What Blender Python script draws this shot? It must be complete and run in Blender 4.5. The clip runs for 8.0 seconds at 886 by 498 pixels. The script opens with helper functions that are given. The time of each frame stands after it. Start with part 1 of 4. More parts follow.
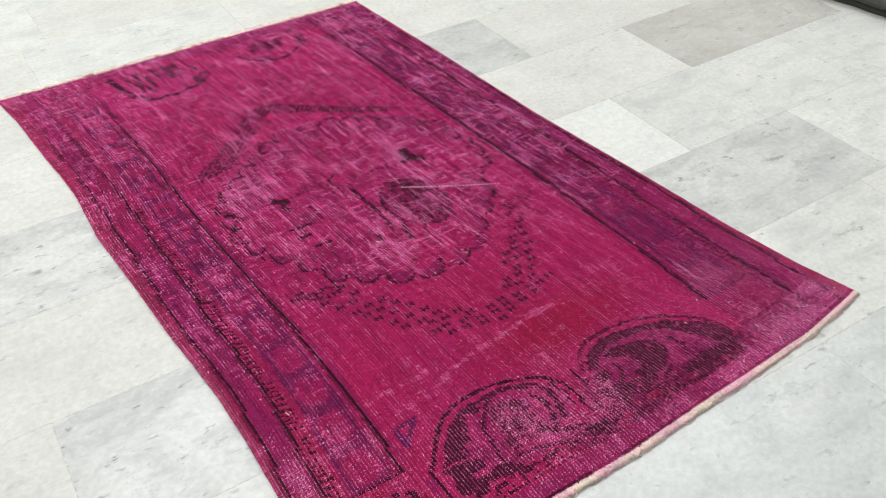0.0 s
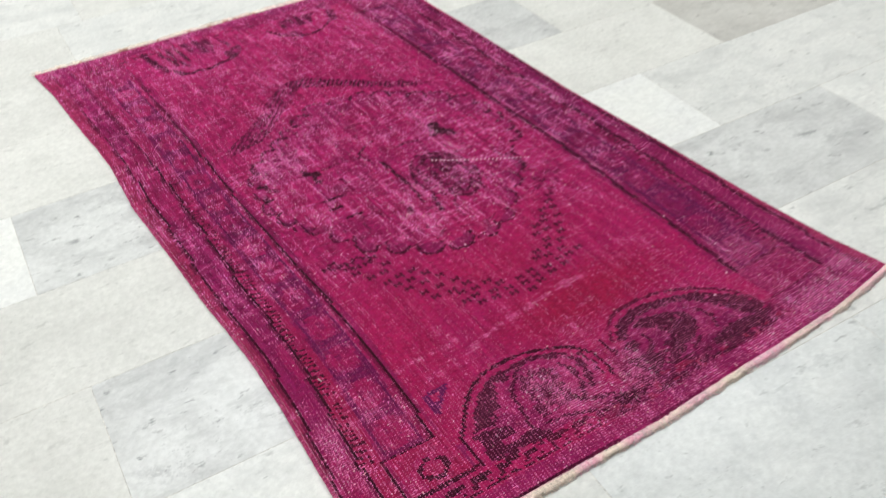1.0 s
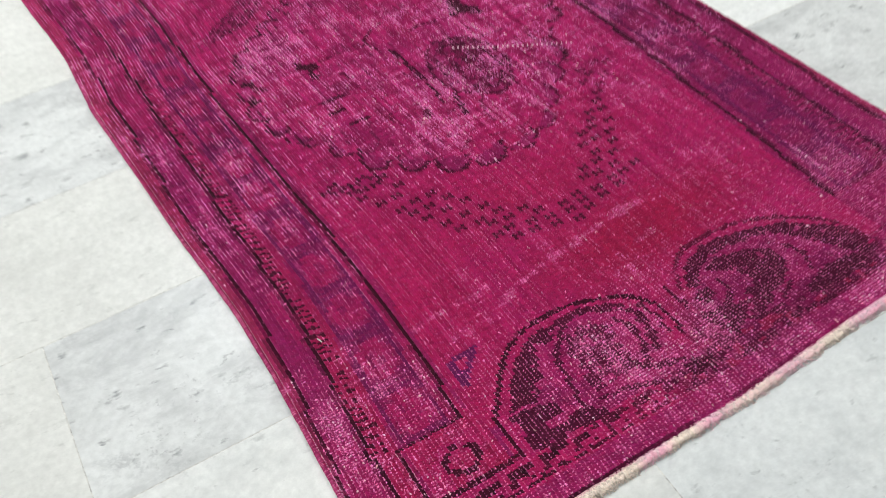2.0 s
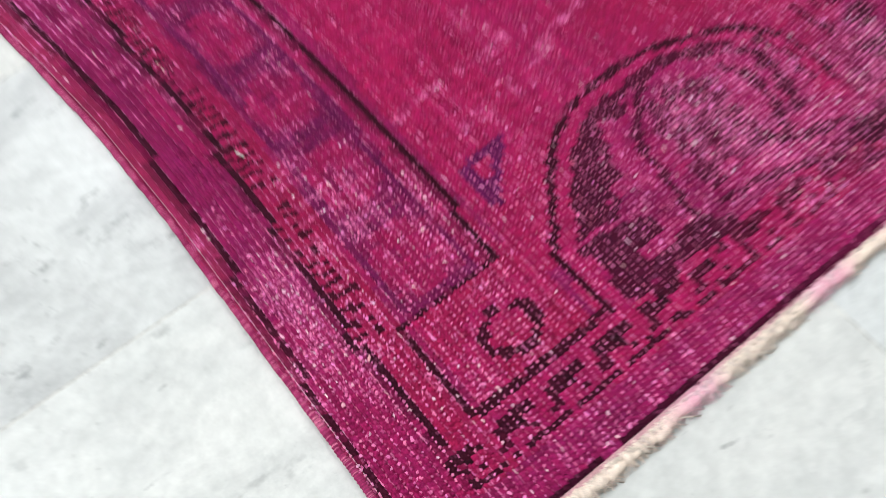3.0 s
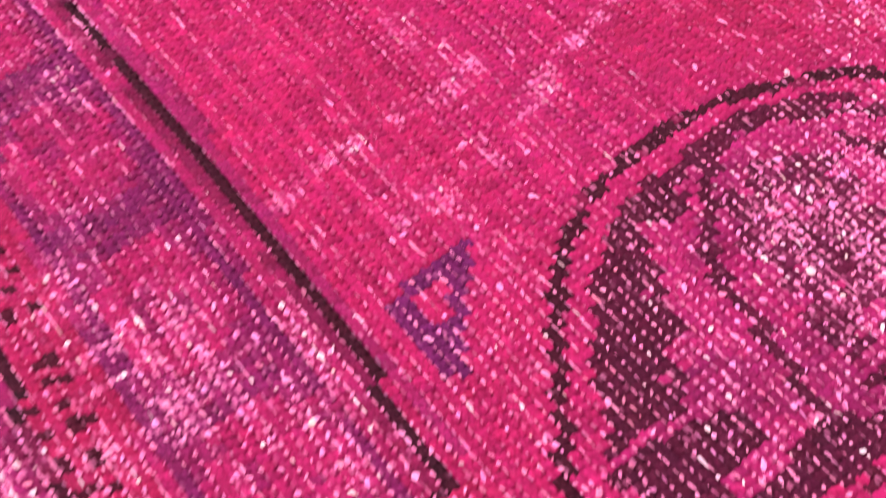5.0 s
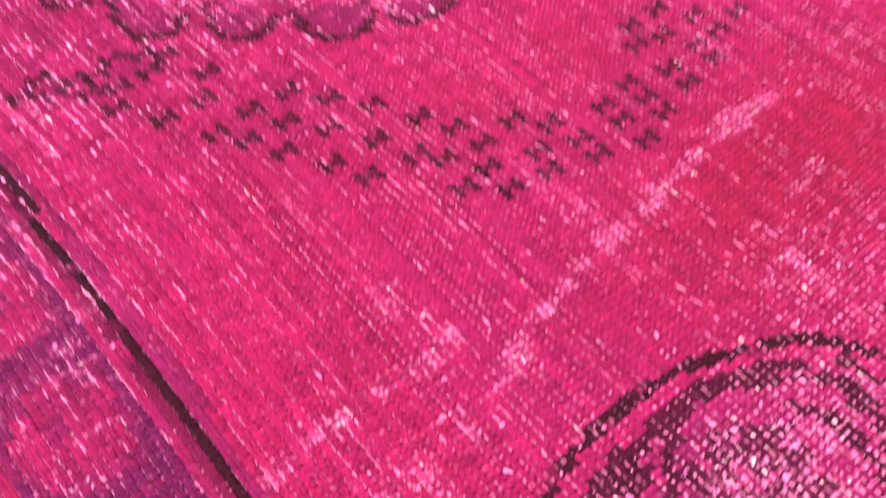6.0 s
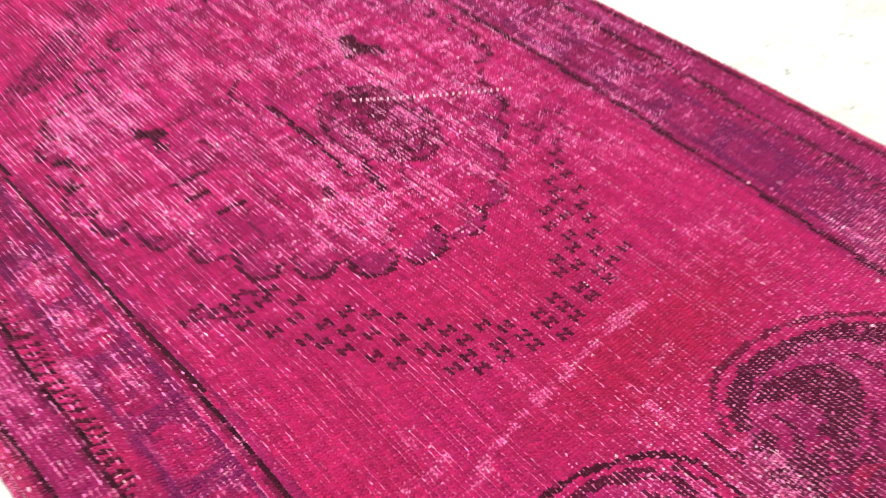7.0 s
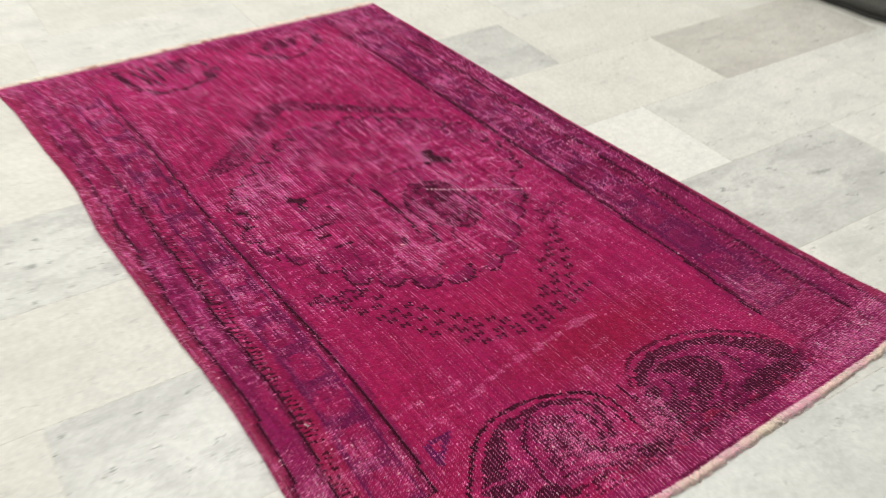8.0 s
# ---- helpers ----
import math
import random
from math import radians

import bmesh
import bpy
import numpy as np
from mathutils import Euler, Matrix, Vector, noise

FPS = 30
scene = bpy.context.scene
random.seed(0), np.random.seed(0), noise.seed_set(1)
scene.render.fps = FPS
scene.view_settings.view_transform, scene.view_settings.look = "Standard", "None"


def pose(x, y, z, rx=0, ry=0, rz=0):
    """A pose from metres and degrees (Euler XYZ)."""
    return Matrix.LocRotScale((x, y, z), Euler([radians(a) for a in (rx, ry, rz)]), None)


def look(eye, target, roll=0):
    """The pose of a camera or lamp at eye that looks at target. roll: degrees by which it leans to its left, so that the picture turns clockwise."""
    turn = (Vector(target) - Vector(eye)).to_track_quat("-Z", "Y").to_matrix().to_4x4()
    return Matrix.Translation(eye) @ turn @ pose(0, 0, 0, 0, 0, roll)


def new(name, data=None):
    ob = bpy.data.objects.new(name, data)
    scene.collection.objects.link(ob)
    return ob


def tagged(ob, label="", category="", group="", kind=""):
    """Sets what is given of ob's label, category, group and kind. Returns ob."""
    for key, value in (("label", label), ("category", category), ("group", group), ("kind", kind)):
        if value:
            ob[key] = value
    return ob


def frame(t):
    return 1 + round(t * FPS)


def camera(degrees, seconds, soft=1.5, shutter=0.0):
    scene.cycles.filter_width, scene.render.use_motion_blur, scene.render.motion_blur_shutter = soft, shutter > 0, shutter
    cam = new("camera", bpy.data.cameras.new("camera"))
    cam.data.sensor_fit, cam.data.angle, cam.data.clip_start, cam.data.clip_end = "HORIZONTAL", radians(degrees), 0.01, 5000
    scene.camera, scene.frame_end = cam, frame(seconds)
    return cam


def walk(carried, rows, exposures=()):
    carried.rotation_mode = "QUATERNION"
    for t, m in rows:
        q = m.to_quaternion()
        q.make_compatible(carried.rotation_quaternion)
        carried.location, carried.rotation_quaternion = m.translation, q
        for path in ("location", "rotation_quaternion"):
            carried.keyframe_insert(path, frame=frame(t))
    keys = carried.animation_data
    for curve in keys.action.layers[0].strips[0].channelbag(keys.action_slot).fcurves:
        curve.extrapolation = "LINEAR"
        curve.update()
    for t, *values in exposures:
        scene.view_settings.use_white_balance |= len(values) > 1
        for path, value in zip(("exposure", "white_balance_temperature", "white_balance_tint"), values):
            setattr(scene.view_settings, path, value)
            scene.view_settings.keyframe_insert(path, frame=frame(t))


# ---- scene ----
cam = camera(53.16, 8.0, soft=0.6, shutter=0.5)
# seconds, eye, the point of the floor looked at, roll
PATH = [
    (0.0, (-0.3677, -0.7930, 1.2086), (0.3655, 0.4556, 0.0), -2.25),
    (0.5, (-0.4068, -0.8502, 1.2231), (0.3476, 0.4640, 0.0), -2.14),
    (1.0, (-0.3913, -0.8103, 1.2004), (0.2657, 0.4119, 0.0), -3.27),
    (1.2, (-0.3576, -0.7645, 1.1730), (0.2170, 0.3650, 0.0), -4.07),
    (2.3, (-0.2176, -0.4137, 1.0110), (0.1040, 0.2035, 0.0), -5.32),
    (2.5, (-0.1979, -0.3432, 0.9562), (0.0776, 0.1367, 0.0), -5.82),
    (3.0, (-0.1797, -0.2229, 0.6515), (-0.0186, 0.0404, 0.0), -6.97),
    (3.5, (-0.1577, -0.1554, 0.4455), (-0.0606, 0.0085, 0.0), -4.20),
    (4.0, (-0.1296, -0.1130, 0.3833), (-0.0332, 0.0325, 0.0), -0.10),
    (4.2, (-0.1190, -0.1039, 0.3788), (-0.0170, 0.0424, 0.0), 1.07),
    (5.3, (-0.0360, -0.0283, 0.3745), (0.1040, 0.1189, 0.0), 5.70),
    (5.5, (-0.0287, -0.0193, 0.3887), (0.1239, 0.1398, 0.0), 5.97),
    (6.0, (-0.0183, 0.0011, 0.4511), (0.1864, 0.2235, 0.0), 5.49),
    (6.5, (-0.0399, -0.0474, 0.5994), (0.2717, 0.3052, 0.0), 3.97),
    (7.0, (-0.1339, -0.1631, 0.7851), (0.3262, 0.3961, 0.0), 1.19),
    (7.5, (-0.2390, -0.3777, 0.9229), (0.3401, 0.4453, 0.0), 0.07),
    (8.0, (-0.4074, -0.6858, 1.0788), (0.3241, 0.5004, 0.0), 0.15),
]
EXPOSURES = [
    (0.0, -0.03, 6500, 10), (0.5, -0.06, 6500, 10), (1.2, -0.02, 6450, 10), (2.5, 0.06, 6300, 10), (3.0, 0.16, 6250, 10), (3.5, -0.04, 6300, 10), (4.0, 0.18, 6400, 11), (4.2, 0.32, 6500, 11), (5.3, 1.1, 6800, 12),
    (6.0, 1.08, 6900, 12), (6.5, 1.03, 6950, 11), (6.8, 0.93, 6950, 10), (7.0, 0.80, 7000, 10), (7.2, 0.30, 7000, 10), (7.4, 0.0, 7000, 10), (7.7, -0.16, 7000, 10), (8.0, -0.06, 7000, 10),
]
walk(cam, [(t, look(eye, target, roll)) for t, eye, target, roll in PATH], EXPOSURES)

# ---- light: a closed shop room under assumed, unseen ceiling lamps ----
ROOM = (-3.0, 3.6, -3.3, 3.9, 2.9)          # x0, x1, y0, y1, height
world = bpy.data.worlds.new("world")
scene.world = world
world.use_nodes = True
world.node_tree.nodes["Background"].inputs[0].default_value = (0.9, 0.95, 1.0, 1)
world.node_tree.nodes["Background"].inputs[1].default_value = 0.03


def unseen_ceiling_lamp(x, y, sx, sy, watts, colour):
    data = bpy.data.lights.new("unseen_ceiling_lamp", "AREA")
    data.shape, data.size, data.size_y = "RECTANGLE", sx, sy
    data.energy, data.color = watts, colour
    ob = new("unseen_ceiling_lamp", data)
    ob.matrix_world = look((x, y, ROOM[4] - 0.03), (x, y, 0))
    return ob


# added area lamps, out of view: three strong over the far half, a weaker pair behind
for lx, ly, watts in ((-2.3, 1.3, 66.0), (0.1, 2.7, 36.0), (2.5, 1.6, 38.0), (-1.6, -1.2, 14.0), (1.6, -1.2, 24.0)):
    unseen_ceiling_lamp(lx, ly, 1.2, 0.5, watts, (0.955, 0.985, 1.0))


# ---- materials ----
def material(name):
    mat = bpy.data.materials.new(name)
    mat.use_nodes = True
    tree = mat.node_tree
    return mat, tree, tree.nodes["Principled BSDF"]


def node(tree, kind, **values):
    n = tree.nodes.new(kind)
    for key, value in values.items():
        n.inputs[key].default_value = value
    return n


def ramp(tree, source, stops):
    r = tree.nodes.new("ShaderNodeValToRGB")
    els = r.color_ramp.elements
    while len(els) < len(stops):
        els.new(0.5)
    for e, (p, c) in zip(els, stops):
        e.position, e.color = p, (*c, 1)
    tree.links.new(source, r.inputs["Fac"])
    return r


def blend(tree, kind, a, b, fac=1.0):
    m = tree.nodes.new("ShaderNodeMix")
    m.data_type, m.blend_type = "RGBA", kind
    for value, socket in ((fac, m.inputs[0]), (a, m.inputs[6]), (b, m.inputs[7])):
        if isinstance(value, bpy.types.NodeSocket):
            tree.links.new(value, socket)
        else:
            socket.default_value = value
    return m.outputs[2]


def bump(tree, bsdf, height, strength, distance):
    b = node(tree, "ShaderNodeBump", Strength=strength, Distance=distance)
    tree.links.new(height, b.inputs["Height"])
    tree.links.new(b.outputs["Normal"], bsdf.inputs["Normal"])


def marble(name, base, cloud, vein, vein_amount):
    """Polished marble: soft clouds, thin grey veins, small dark specks; every tile takes its own piece of the stone."""
    mat, tree, bsdf = material(name)
    geo, info = tree.nodes.new("ShaderNodeNewGeometry"), tree.nodes.new("ShaderNodeObjectInfo")
    shift = node(tree, "ShaderNodeVectorMath")
    shift.operation = "MULTIPLY_ADD"
    tree.links.new(info.outputs["Random"], shift.inputs[0])
    shift.inputs[1].default_value = (37.0, 53.0, 11.0)
    tree.links.new(geo.outputs["Position"], shift.inputs[2])
    at = shift.outputs[0]

    drawn = node(tree, "ShaderNodeVectorMath")          # the stone's marks are drawn out along the tile
    drawn.operation = "MULTIPLY"
    tree.links.new(at, drawn.inputs[0])
    drawn.inputs[1].default_value = (0.55, 1.15, 1.0)

    def noise_tex(scale, detail, rough=0.55, warp=0.0, long=False):
        n = node(tree, "ShaderNodeTexNoise", Scale=scale, Detail=detail, Roughness=rough, Distortion=warp)
        tree.links.new(drawn.outputs[0] if long else at, n.inputs["Vector"])
        return n.outputs["Fac"]

    clouds = ramp(tree, noise_tex(6.0, 7, 0.62, 0.3), [(0.36, base), (0.66, cloud)])
    grain = ramp(tree, noise_tex(85.0, 6, 0.65), [(0.34, (0.88, 0.88, 0.88)), (0.66, (1.04, 1.04, 1.04))])
    col = blend(tree, "MULTIPLY", clouds.outputs[0], grain.outputs[0])
    # soft smudges a few centimetres across, and broken threads of vein
    smudge = ramp(tree, noise_tex(13.0, 7, 0.68, 0.35, True), [(0.47, (0, 0, 0)), (0.70, (vein_amount * 1.1,) * 3)])
    col = blend(tree, "MIX", col, (*vein, 1), smudge.outputs[0])
    veins = ramp(tree, noise_tex(4.0, 7, 0.7, 0.25), [(0.47, (0, 0, 0)), (0.5, (1, 1, 1)), (0.53, (0, 0, 0))])
    where = ramp(tree, noise_tex(9.0, 4), [(0.50, (0, 0, 0)), (0.72, (vein_amount,) * 3)])
    veiny = blend(tree, "MULTIPLY", veins.outputs[0], where.outputs[0])
    col = blend(tree, "MIX", col, (*vein, 1), veiny)
    specks = ramp(tree, noise_tex(95.0, 5, 0.6), [(0.595, (0, 0, 0)), (0.71, (0.50, 0.50, 0.50))])
    speck_where = ramp(tree, noise_tex(7.0, 4), [(0.50, (0, 0, 0)), (0.66, (1, 1, 1))])
    speck = blend(tree, "MULTIPLY", specks.outputs[0], speck_where.outputs[0])
    col = blend(tree, "MIX", col, (vein[0] * 0.55, vein[1] * 0.55, vein[2] * 0.55, 1), speck)
    pits = ramp(tree, noise_tex(48.0, 5, 0.6, 0.2, True), [(0.640, (0, 0, 0)), (0.73, (vein_amount * 1.4,) * 3)])
    col = blend(tree, "MIX", col, (vein[0] * 0.6, vein[1] * 0.6, vein[2] * 0.6, 1), pits.outputs[0])
    blots = ramp(tree, noise_tex(23.0, 5, 0.6, 0.2, True), [(0.635, (0, 0, 0)), (0.73, (vein_amount * 1.4,) * 3)])
    col = blend(tree, "MIX", col, (vein[0] * 0.7, vein[1] * 0.7, vein[2] * 0.7, 1), blots.outputs[0])
    tone = node(tree, "ShaderNodeMapRange", **{"To Min": 0.93, "To Max": 1.03})
    tree.links.new(info.outputs["Random"], tone.inputs["Value"])
    col = blend(tree, "MULTIPLY", col, tone.outputs["Result"])
    tree.links.new(col, bsdf.inputs["Base Color"])
    rough = node(tree, "ShaderNodeMapRange", **{"To Min": 0.22, "To Max": 0.42})
    tree.links.new(noise_tex(11.0, 4), rough.inputs["Value"])
    tree.links.new(rough.outputs["Result"], bsdf.inputs["Roughness"])
    bsdf.inputs["IOR"].default_value = 1.48
    bump(tree, bsdf, noise_tex(120.0, 3), 0.05, 0.001)
    return mat


MARBLE_WHITE = marble("marble_white", (0.715, 0.715, 0.685), (0.635, 0.642, 0.62), (0.43, 0.44, 0.43), 0.50)
MARBLE_BRIGHT = marble("marble_bright", (0.765, 0.770, 0.735), (0.73, 0.735, 0.72), (0.58, 0.59, 0.58), 0.15)
# mottled stone made a little paler, with the lamps' glare put into its colour
MARBLE_MOTTLED_LIT = marble("marble_mottled_lit", (0.72, 0.735, 0.72), (0.66, 0.677, 0.670), (0.44, 0.46, 0.46), 0.50)
MARBLE_CREAM = marble("marble_cream", (0.695, 0.692, 0.655), (0.625, 0.624, 0.588), (0.46, 0.46, 0.43), 0.28)
MARBLE_GREY = marble("marble_grey", (0.63, 0.637, 0.622), (0.52, 0.527, 0.515), (0.32, 0.325, 0.325), 0.60)
MARBLE_TAUPE = marble("marble_taupe", (0.56, 0.55, 0.515), (0.47, 0.46, 0.425), (0.33, 0.315, 0.295), 0.5)


def plain(name, colour, rough, grain=200.0, amount=0.12, depth=0.3, size=0.002):
    mat, tree, bsdf = material(name)
    geo = tree.nodes.new("ShaderNodeNewGeometry")
    n = node(tree, "ShaderNodeTexNoise", Scale=grain, Detail=4)
    tree.links.new(geo.outputs["Position"], n.inputs["Vector"])
    low, high = [tuple(c * k for c in colour) for k in (1 - amount, 1 + amount)]
    c = ramp(tree, n.outputs["Fac"], [(0.3, low), (0.7, high)])
    big = node(tree, "ShaderNodeTexNoise", Scale=grain / 25, Detail=3)
    tree.links.new(geo.outputs["Position"], big.inputs["Vector"])
    c2 = ramp(tree, big.outputs["Fac"], [(0.3, (0.92,) * 3), (0.7, (1.05,) * 3)])
    tree.links.new(blend(tree, "MULTIPLY", c.outputs[0], c2.outputs[0]), bsdf.inputs["Base Color"])
    bsdf.inputs["Roughness"].default_value = rough
    bump(tree, bsdf, n.outputs["Fac"], depth, size)
    return mat


def dyed(name, rough, fibre, depth):
    """Wool or cotton whose dye is stored knot by knot in the mesh."""
    mat, tree, bsdf = material(name)
    dye = tree.nodes.new("ShaderNodeAttribute")
    dye.attribute_name = "dye"
    geo = tree.nodes.new("ShaderNodeNewGeometry")
    n = node(tree, "ShaderNodeTexNoise", Scale=fibre, Detail=3, Roughness=0.6)
    tree.links.new(geo.outputs["Position"], n.inputs["Vector"])
    c = ramp(tree, n.outputs["Fac"], [(0.3, (0.74,) * 3), (0.72, (1.24,) * 3)])
    tree.links.new(blend(tree, "MULTIPLY", dye.outputs["Color"], c.outputs[0]), bsdf.inputs["Base Color"])
    bsdf.inputs["Roughness"].default_value = rough
    bsdf.inputs["Specular IOR Level"].default_value = 0.15
    bump(tree, bsdf, n.outputs["Fac"], depth, 0.0008)
    return mat


WOOL = dyed("dyed_wool", 0.85, 900.0, 0.5)
WORN = dyed("worn_cotton", 0.75, 1400.0, 0.4)
BACKING = plain("rug_backing", (0.12, 0.015, 0.04), 0.9, 900.0, 0.3)
BINDING = dyed("binding_wool", 0.85, 1200.0, 0.5)
THREAD = plain("sewing_thread", (0.56, 0.32, 0.40), 0.6, 1500.0, 0.1)
MEND = plain("mending_cotton", (0.84, 0.52, 0.62), 0.8, 1500.0, 0.25)
JOINT = plain("joint_grout", (0.53, 0.512, 0.47), 0.9, 120.0, 0.40)
PLASTER = plain("white_plaster", (0.78, 0.77, 0.74), 0.85, 40.0, 0.04, 0.2)
CHARCOAL = plain("charcoal_wool", (0.035, 0.034, 0.033), 0.9, 400.0, 0.4, 0.6)
GREY_WEAVE = plain("grey_woven_wool", (0.060, 0.060, 0.054), 0.9, 500.0, 0.45, 0.8)
NAVY = plain("dark_navy_wool", (0.018, 0.019, 0.028), 0.9, 400.0, 0.35, 0.6)
LINT = plain("pale_lint", (0.6, 0.6, 0.55), 0.6, 900.0)


# ---- mesh helpers ----
def mesh_object(name, verts, faces, mat, parent=None, smooth=False):
    me = bpy.data.meshes.new(name)
    me.from_pydata(verts, [], faces)
    me.materials.append(mat)
    if smooth:
        me.shade_smooth()
    me.update()
    ob = new(name, me)
    if parent:
        ob.parent = parent
    return ob


def part(name, bm, mat, parent=None, label="", smooth=False):
    me = bpy.data.meshes.new(name)
    bm.to_mesh(me)
    bm.free()
    me.materials.append(mat)
    if smooth:
        me.shade_smooth()
    ob = new(name, me)
    if parent:
        ob.parent = parent
    return tagged(ob, label) if label else ob


def box_mesh(name, x0, x1, y0, y1, z0, z1, mat, bevel=0.0):
    bm = bmesh.new()
    bmesh.ops.create_cube(bm, size=1.0)
    bmesh.ops.scale(bm, vec=(x1 - x0, y1 - y0, z1 - z0), verts=bm.verts)
    bmesh.ops.translate(bm, vec=((x0 + x1) / 2, (y0 + y1) / 2, (z0 + z1) / 2), verts=bm.verts)
    if bevel:
        bmesh.ops.bevel(bm, geom=[e for e in bm.edges if min(v.co.z for v in e.verts) > z1 - 1e-6], offset=bevel, segments=1, affect="EDGES")
    me = bpy.data.meshes.new(name)
    bm.to_mesh(me)
    bm.free()
    me.materials.append(mat)
    return me


def structure(name, x0, x1, y0, y1, z0, z1, mat, label):
    return tagged(new(name, box_mesh(name, x0, x1, y0, y1, z0, z1, mat)), label, name.split("_")[0], "", "structure")


# ---- room ----
X0, X1, Y0, Y1, TALL = ROOM
floor = structure("floor", X0 - 0.1, X1 + 0.1, Y0 - 0.1, Y1 + 0.1, -0.1, -0.0003, JOINT, "white and grey marble tile floor in staggered rows")
structure("ceiling", X0 - 0.1, X1 + 0.1, Y0 - 0.1, Y1 + 0.1, TALL, TALL + 0.12, PLASTER, "plain white ceiling")
structure("wall_west", X0 - 0.12, X0, Y0 - 0.12, Y1 + 0.12, 0.0, TALL, PLASTER, "plain white plaster wall")
structure("wall_east", X1, X1 + 0.12, Y0 - 0.12, Y1 + 0.12, 0.0, TALL, PLASTER, "plain white plaster wall")
structure("wall_south", X0, X1, Y0 - 0.12, Y0, 0.0, TALL, PLASTER, "plain white plaster wall")
structure("wall_north", X0, X1, Y1, Y1 + 0.12, 0.0, TALL, PLASTER, "plain white plaster wall")


# ---- the rug: knot by knot ----
RUG_W, FAR_Y, TOP = 1.11, 1.660, 0.0062
COLS, ROWS_K = 186, 418           # knots across and along; each knot wraps two warps


def left_edge(y):
    return np.interp(y, (-0.22, 0.20, 0.33, 0.42, 0.51, 0.71, 0.90, 1.25, 1.53, 1.66),
                     (-0.180, -0.1815, -0.186, -0.195, -0.206, -0.221, -0.236, -0.264, -0.279, -0.297))


def right_edge(y):
    return np.interp(y, (-0.13, 0.172, 0.433, 0.776, 1.21, 1.665), (0.976, 0.934, 0.908, 0.870, 0.835, 0.788))


def near_edge(x):
    return np.interp(x, (-0.18, 0.0, 0.2, 0.35, 0.55, 0.63, 0.806, 0.972), (-0.172, -0.172, -0.169, -0.168, -0.155, -0.152, -0.139, -0.110))


def left_hem(y):
    return left_edge(y) + np.interp(y, (-0.2, 0.2, 0.62, 0.76, 0.91, 1.09, 1.20, 1.35, 1.59, 1.66), (0.0, -0.001, -0.004, -0.006, -0.009, 0.005, 0.004, -0.005, -0.016, -0.018))


def right_hem(y):
    return right_edge(y) - np.interp(y, (-0.12, 0.0, 0.15, 0.78, 1.05, 1.66), (0.006, 0.018, 0.019, 0.019, 0.016, 0.004))


def rug_place(u, s):
    """World x, y of a place on the rug: u across in 0..RUG_W from hem to hem, s from the near end (0) to the far end (1)."""
    y = -0.16 + s * (FAR_Y + 0.16)
    for _ in range(3):
        x = left_hem(y) + u / RUG_W * (right_hem(y) - left_hem(y))
        near = near_edge(x)
        y = near + s * (FAR_Y - near)
    return x, y


def fast_mesh(name, verts, faces, mat, dye=None, parent=None, smooth=True):
    """A mesh of equal-sided faces from arrays, with one dye colour a face."""
    me = bpy.data.meshes.new(name)
    n, k = faces.shape
    me.vertices.add(len(verts))
    me.vertices.foreach_set("co", np.asarray(verts, np.float32).ravel())
    me.loops.add(n * k)
    me.loops.foreach_set("vertex_index", faces.astype(np.int32).ravel())
    me.polygons.add(n)
    me.polygons.foreach_set("loop_start", np.arange(0, n * k, k, dtype=np.int32))
    me.update(calc_edges=True)
    if dye is not None:
        at = me.attributes.new("dye", "FLOAT_COLOR", "FACE")
        at.data.foreach_set("color", np.c_[dye, np.ones(n)].astype(np.float32).ravel())
    me.materials.append(mat)
    if smooth:
        me.shade_smooth()
    ob = new(name, me)
    if parent:
        ob.parent = parent
    return ob


rng = np.random.default_rng(7)


def clouds(u, v, su, sv, seed):
    """Smooth noise 0..1 with cells of su by sv metres."""
    r = np.random.default_rng(seed)
    a, b = u / su + 3, v / sv + 3
    grid = r.random((int(b.max()) + 3, int(a.max()) + 3))
    i, j = np.floor(b).astype(int), np.floor(a).astype(int)
    fb, fa = b - i, a - j
    fb, fa = fb * fb * (3 - 2 * fb), fa * fa * (3 - 2 * fa)
    return (grid[i, j] * (1 - fb) + grid[i + 1, j] * fb) * (1 - fa) + (grid[i, j + 1] * (1 - fb) + grid[i + 1, j + 1] * fb) * fa


def near_line(u, v, points):
    """Distance of every place from a line through the points."""
    best = np.full(u.shape, 9.0)
    for (a, b), (c, d) in zip(points, points[1:]):
        k = np.clip(((u - a) * (c - a) + (v - b) * (d - b)) / ((c - a) ** 2 + (d - b) ** 2), 0, 1)
        best = np.minimum(best, np.hypot(u - a - k * (c - a), v - b - k * (d - b)))
    return best


def below(u, v, points):
    """Places inside the closed outline."""
    inside = np.zeros(u.shape, bool)
    for (a, b), (c, d) in zip(points, points[1:] + points[:1]):
        if b != d:
            inside ^= ((b > v) != (d > v)) & (u < (c - a) * (v - b) / (d - b) + a)
    return inside


CRIMSON, RED, MAGENTA = (0.368, 0.009, 0.088), (0.32, 0.008, 0.058), (0.355, 0.010, 0.106)
PURPLE, VIOLET, DARK, PALE = (0.205, 0.009, 0.082), (0.160, 0.008, 0.072), (0.026, 0.002, 0.009), (0.90, 0.205, 0.46)

PLUM = (0.060, 0.003, 0.020)

mu, gs = np.meshgrid((np.arange(COLS) + 0.5) / COLS * RUG_W, (np.arange(ROWS_K) + 0.5) / ROWS_K)
gx, gy = rug_place(mu, gs)
gu = (gx - left_edge(gy)) / (right_edge(gy) - left_edge(gy)) * RUG_W      # the woven pattern does not follow the uneven hems
gv = gy - near_edge(gx) + 0.008          # from the near end
gw = FAR_Y - gy + 0.008                  # from the far end
dye = np.empty((ROWS_K, COLS, 3))
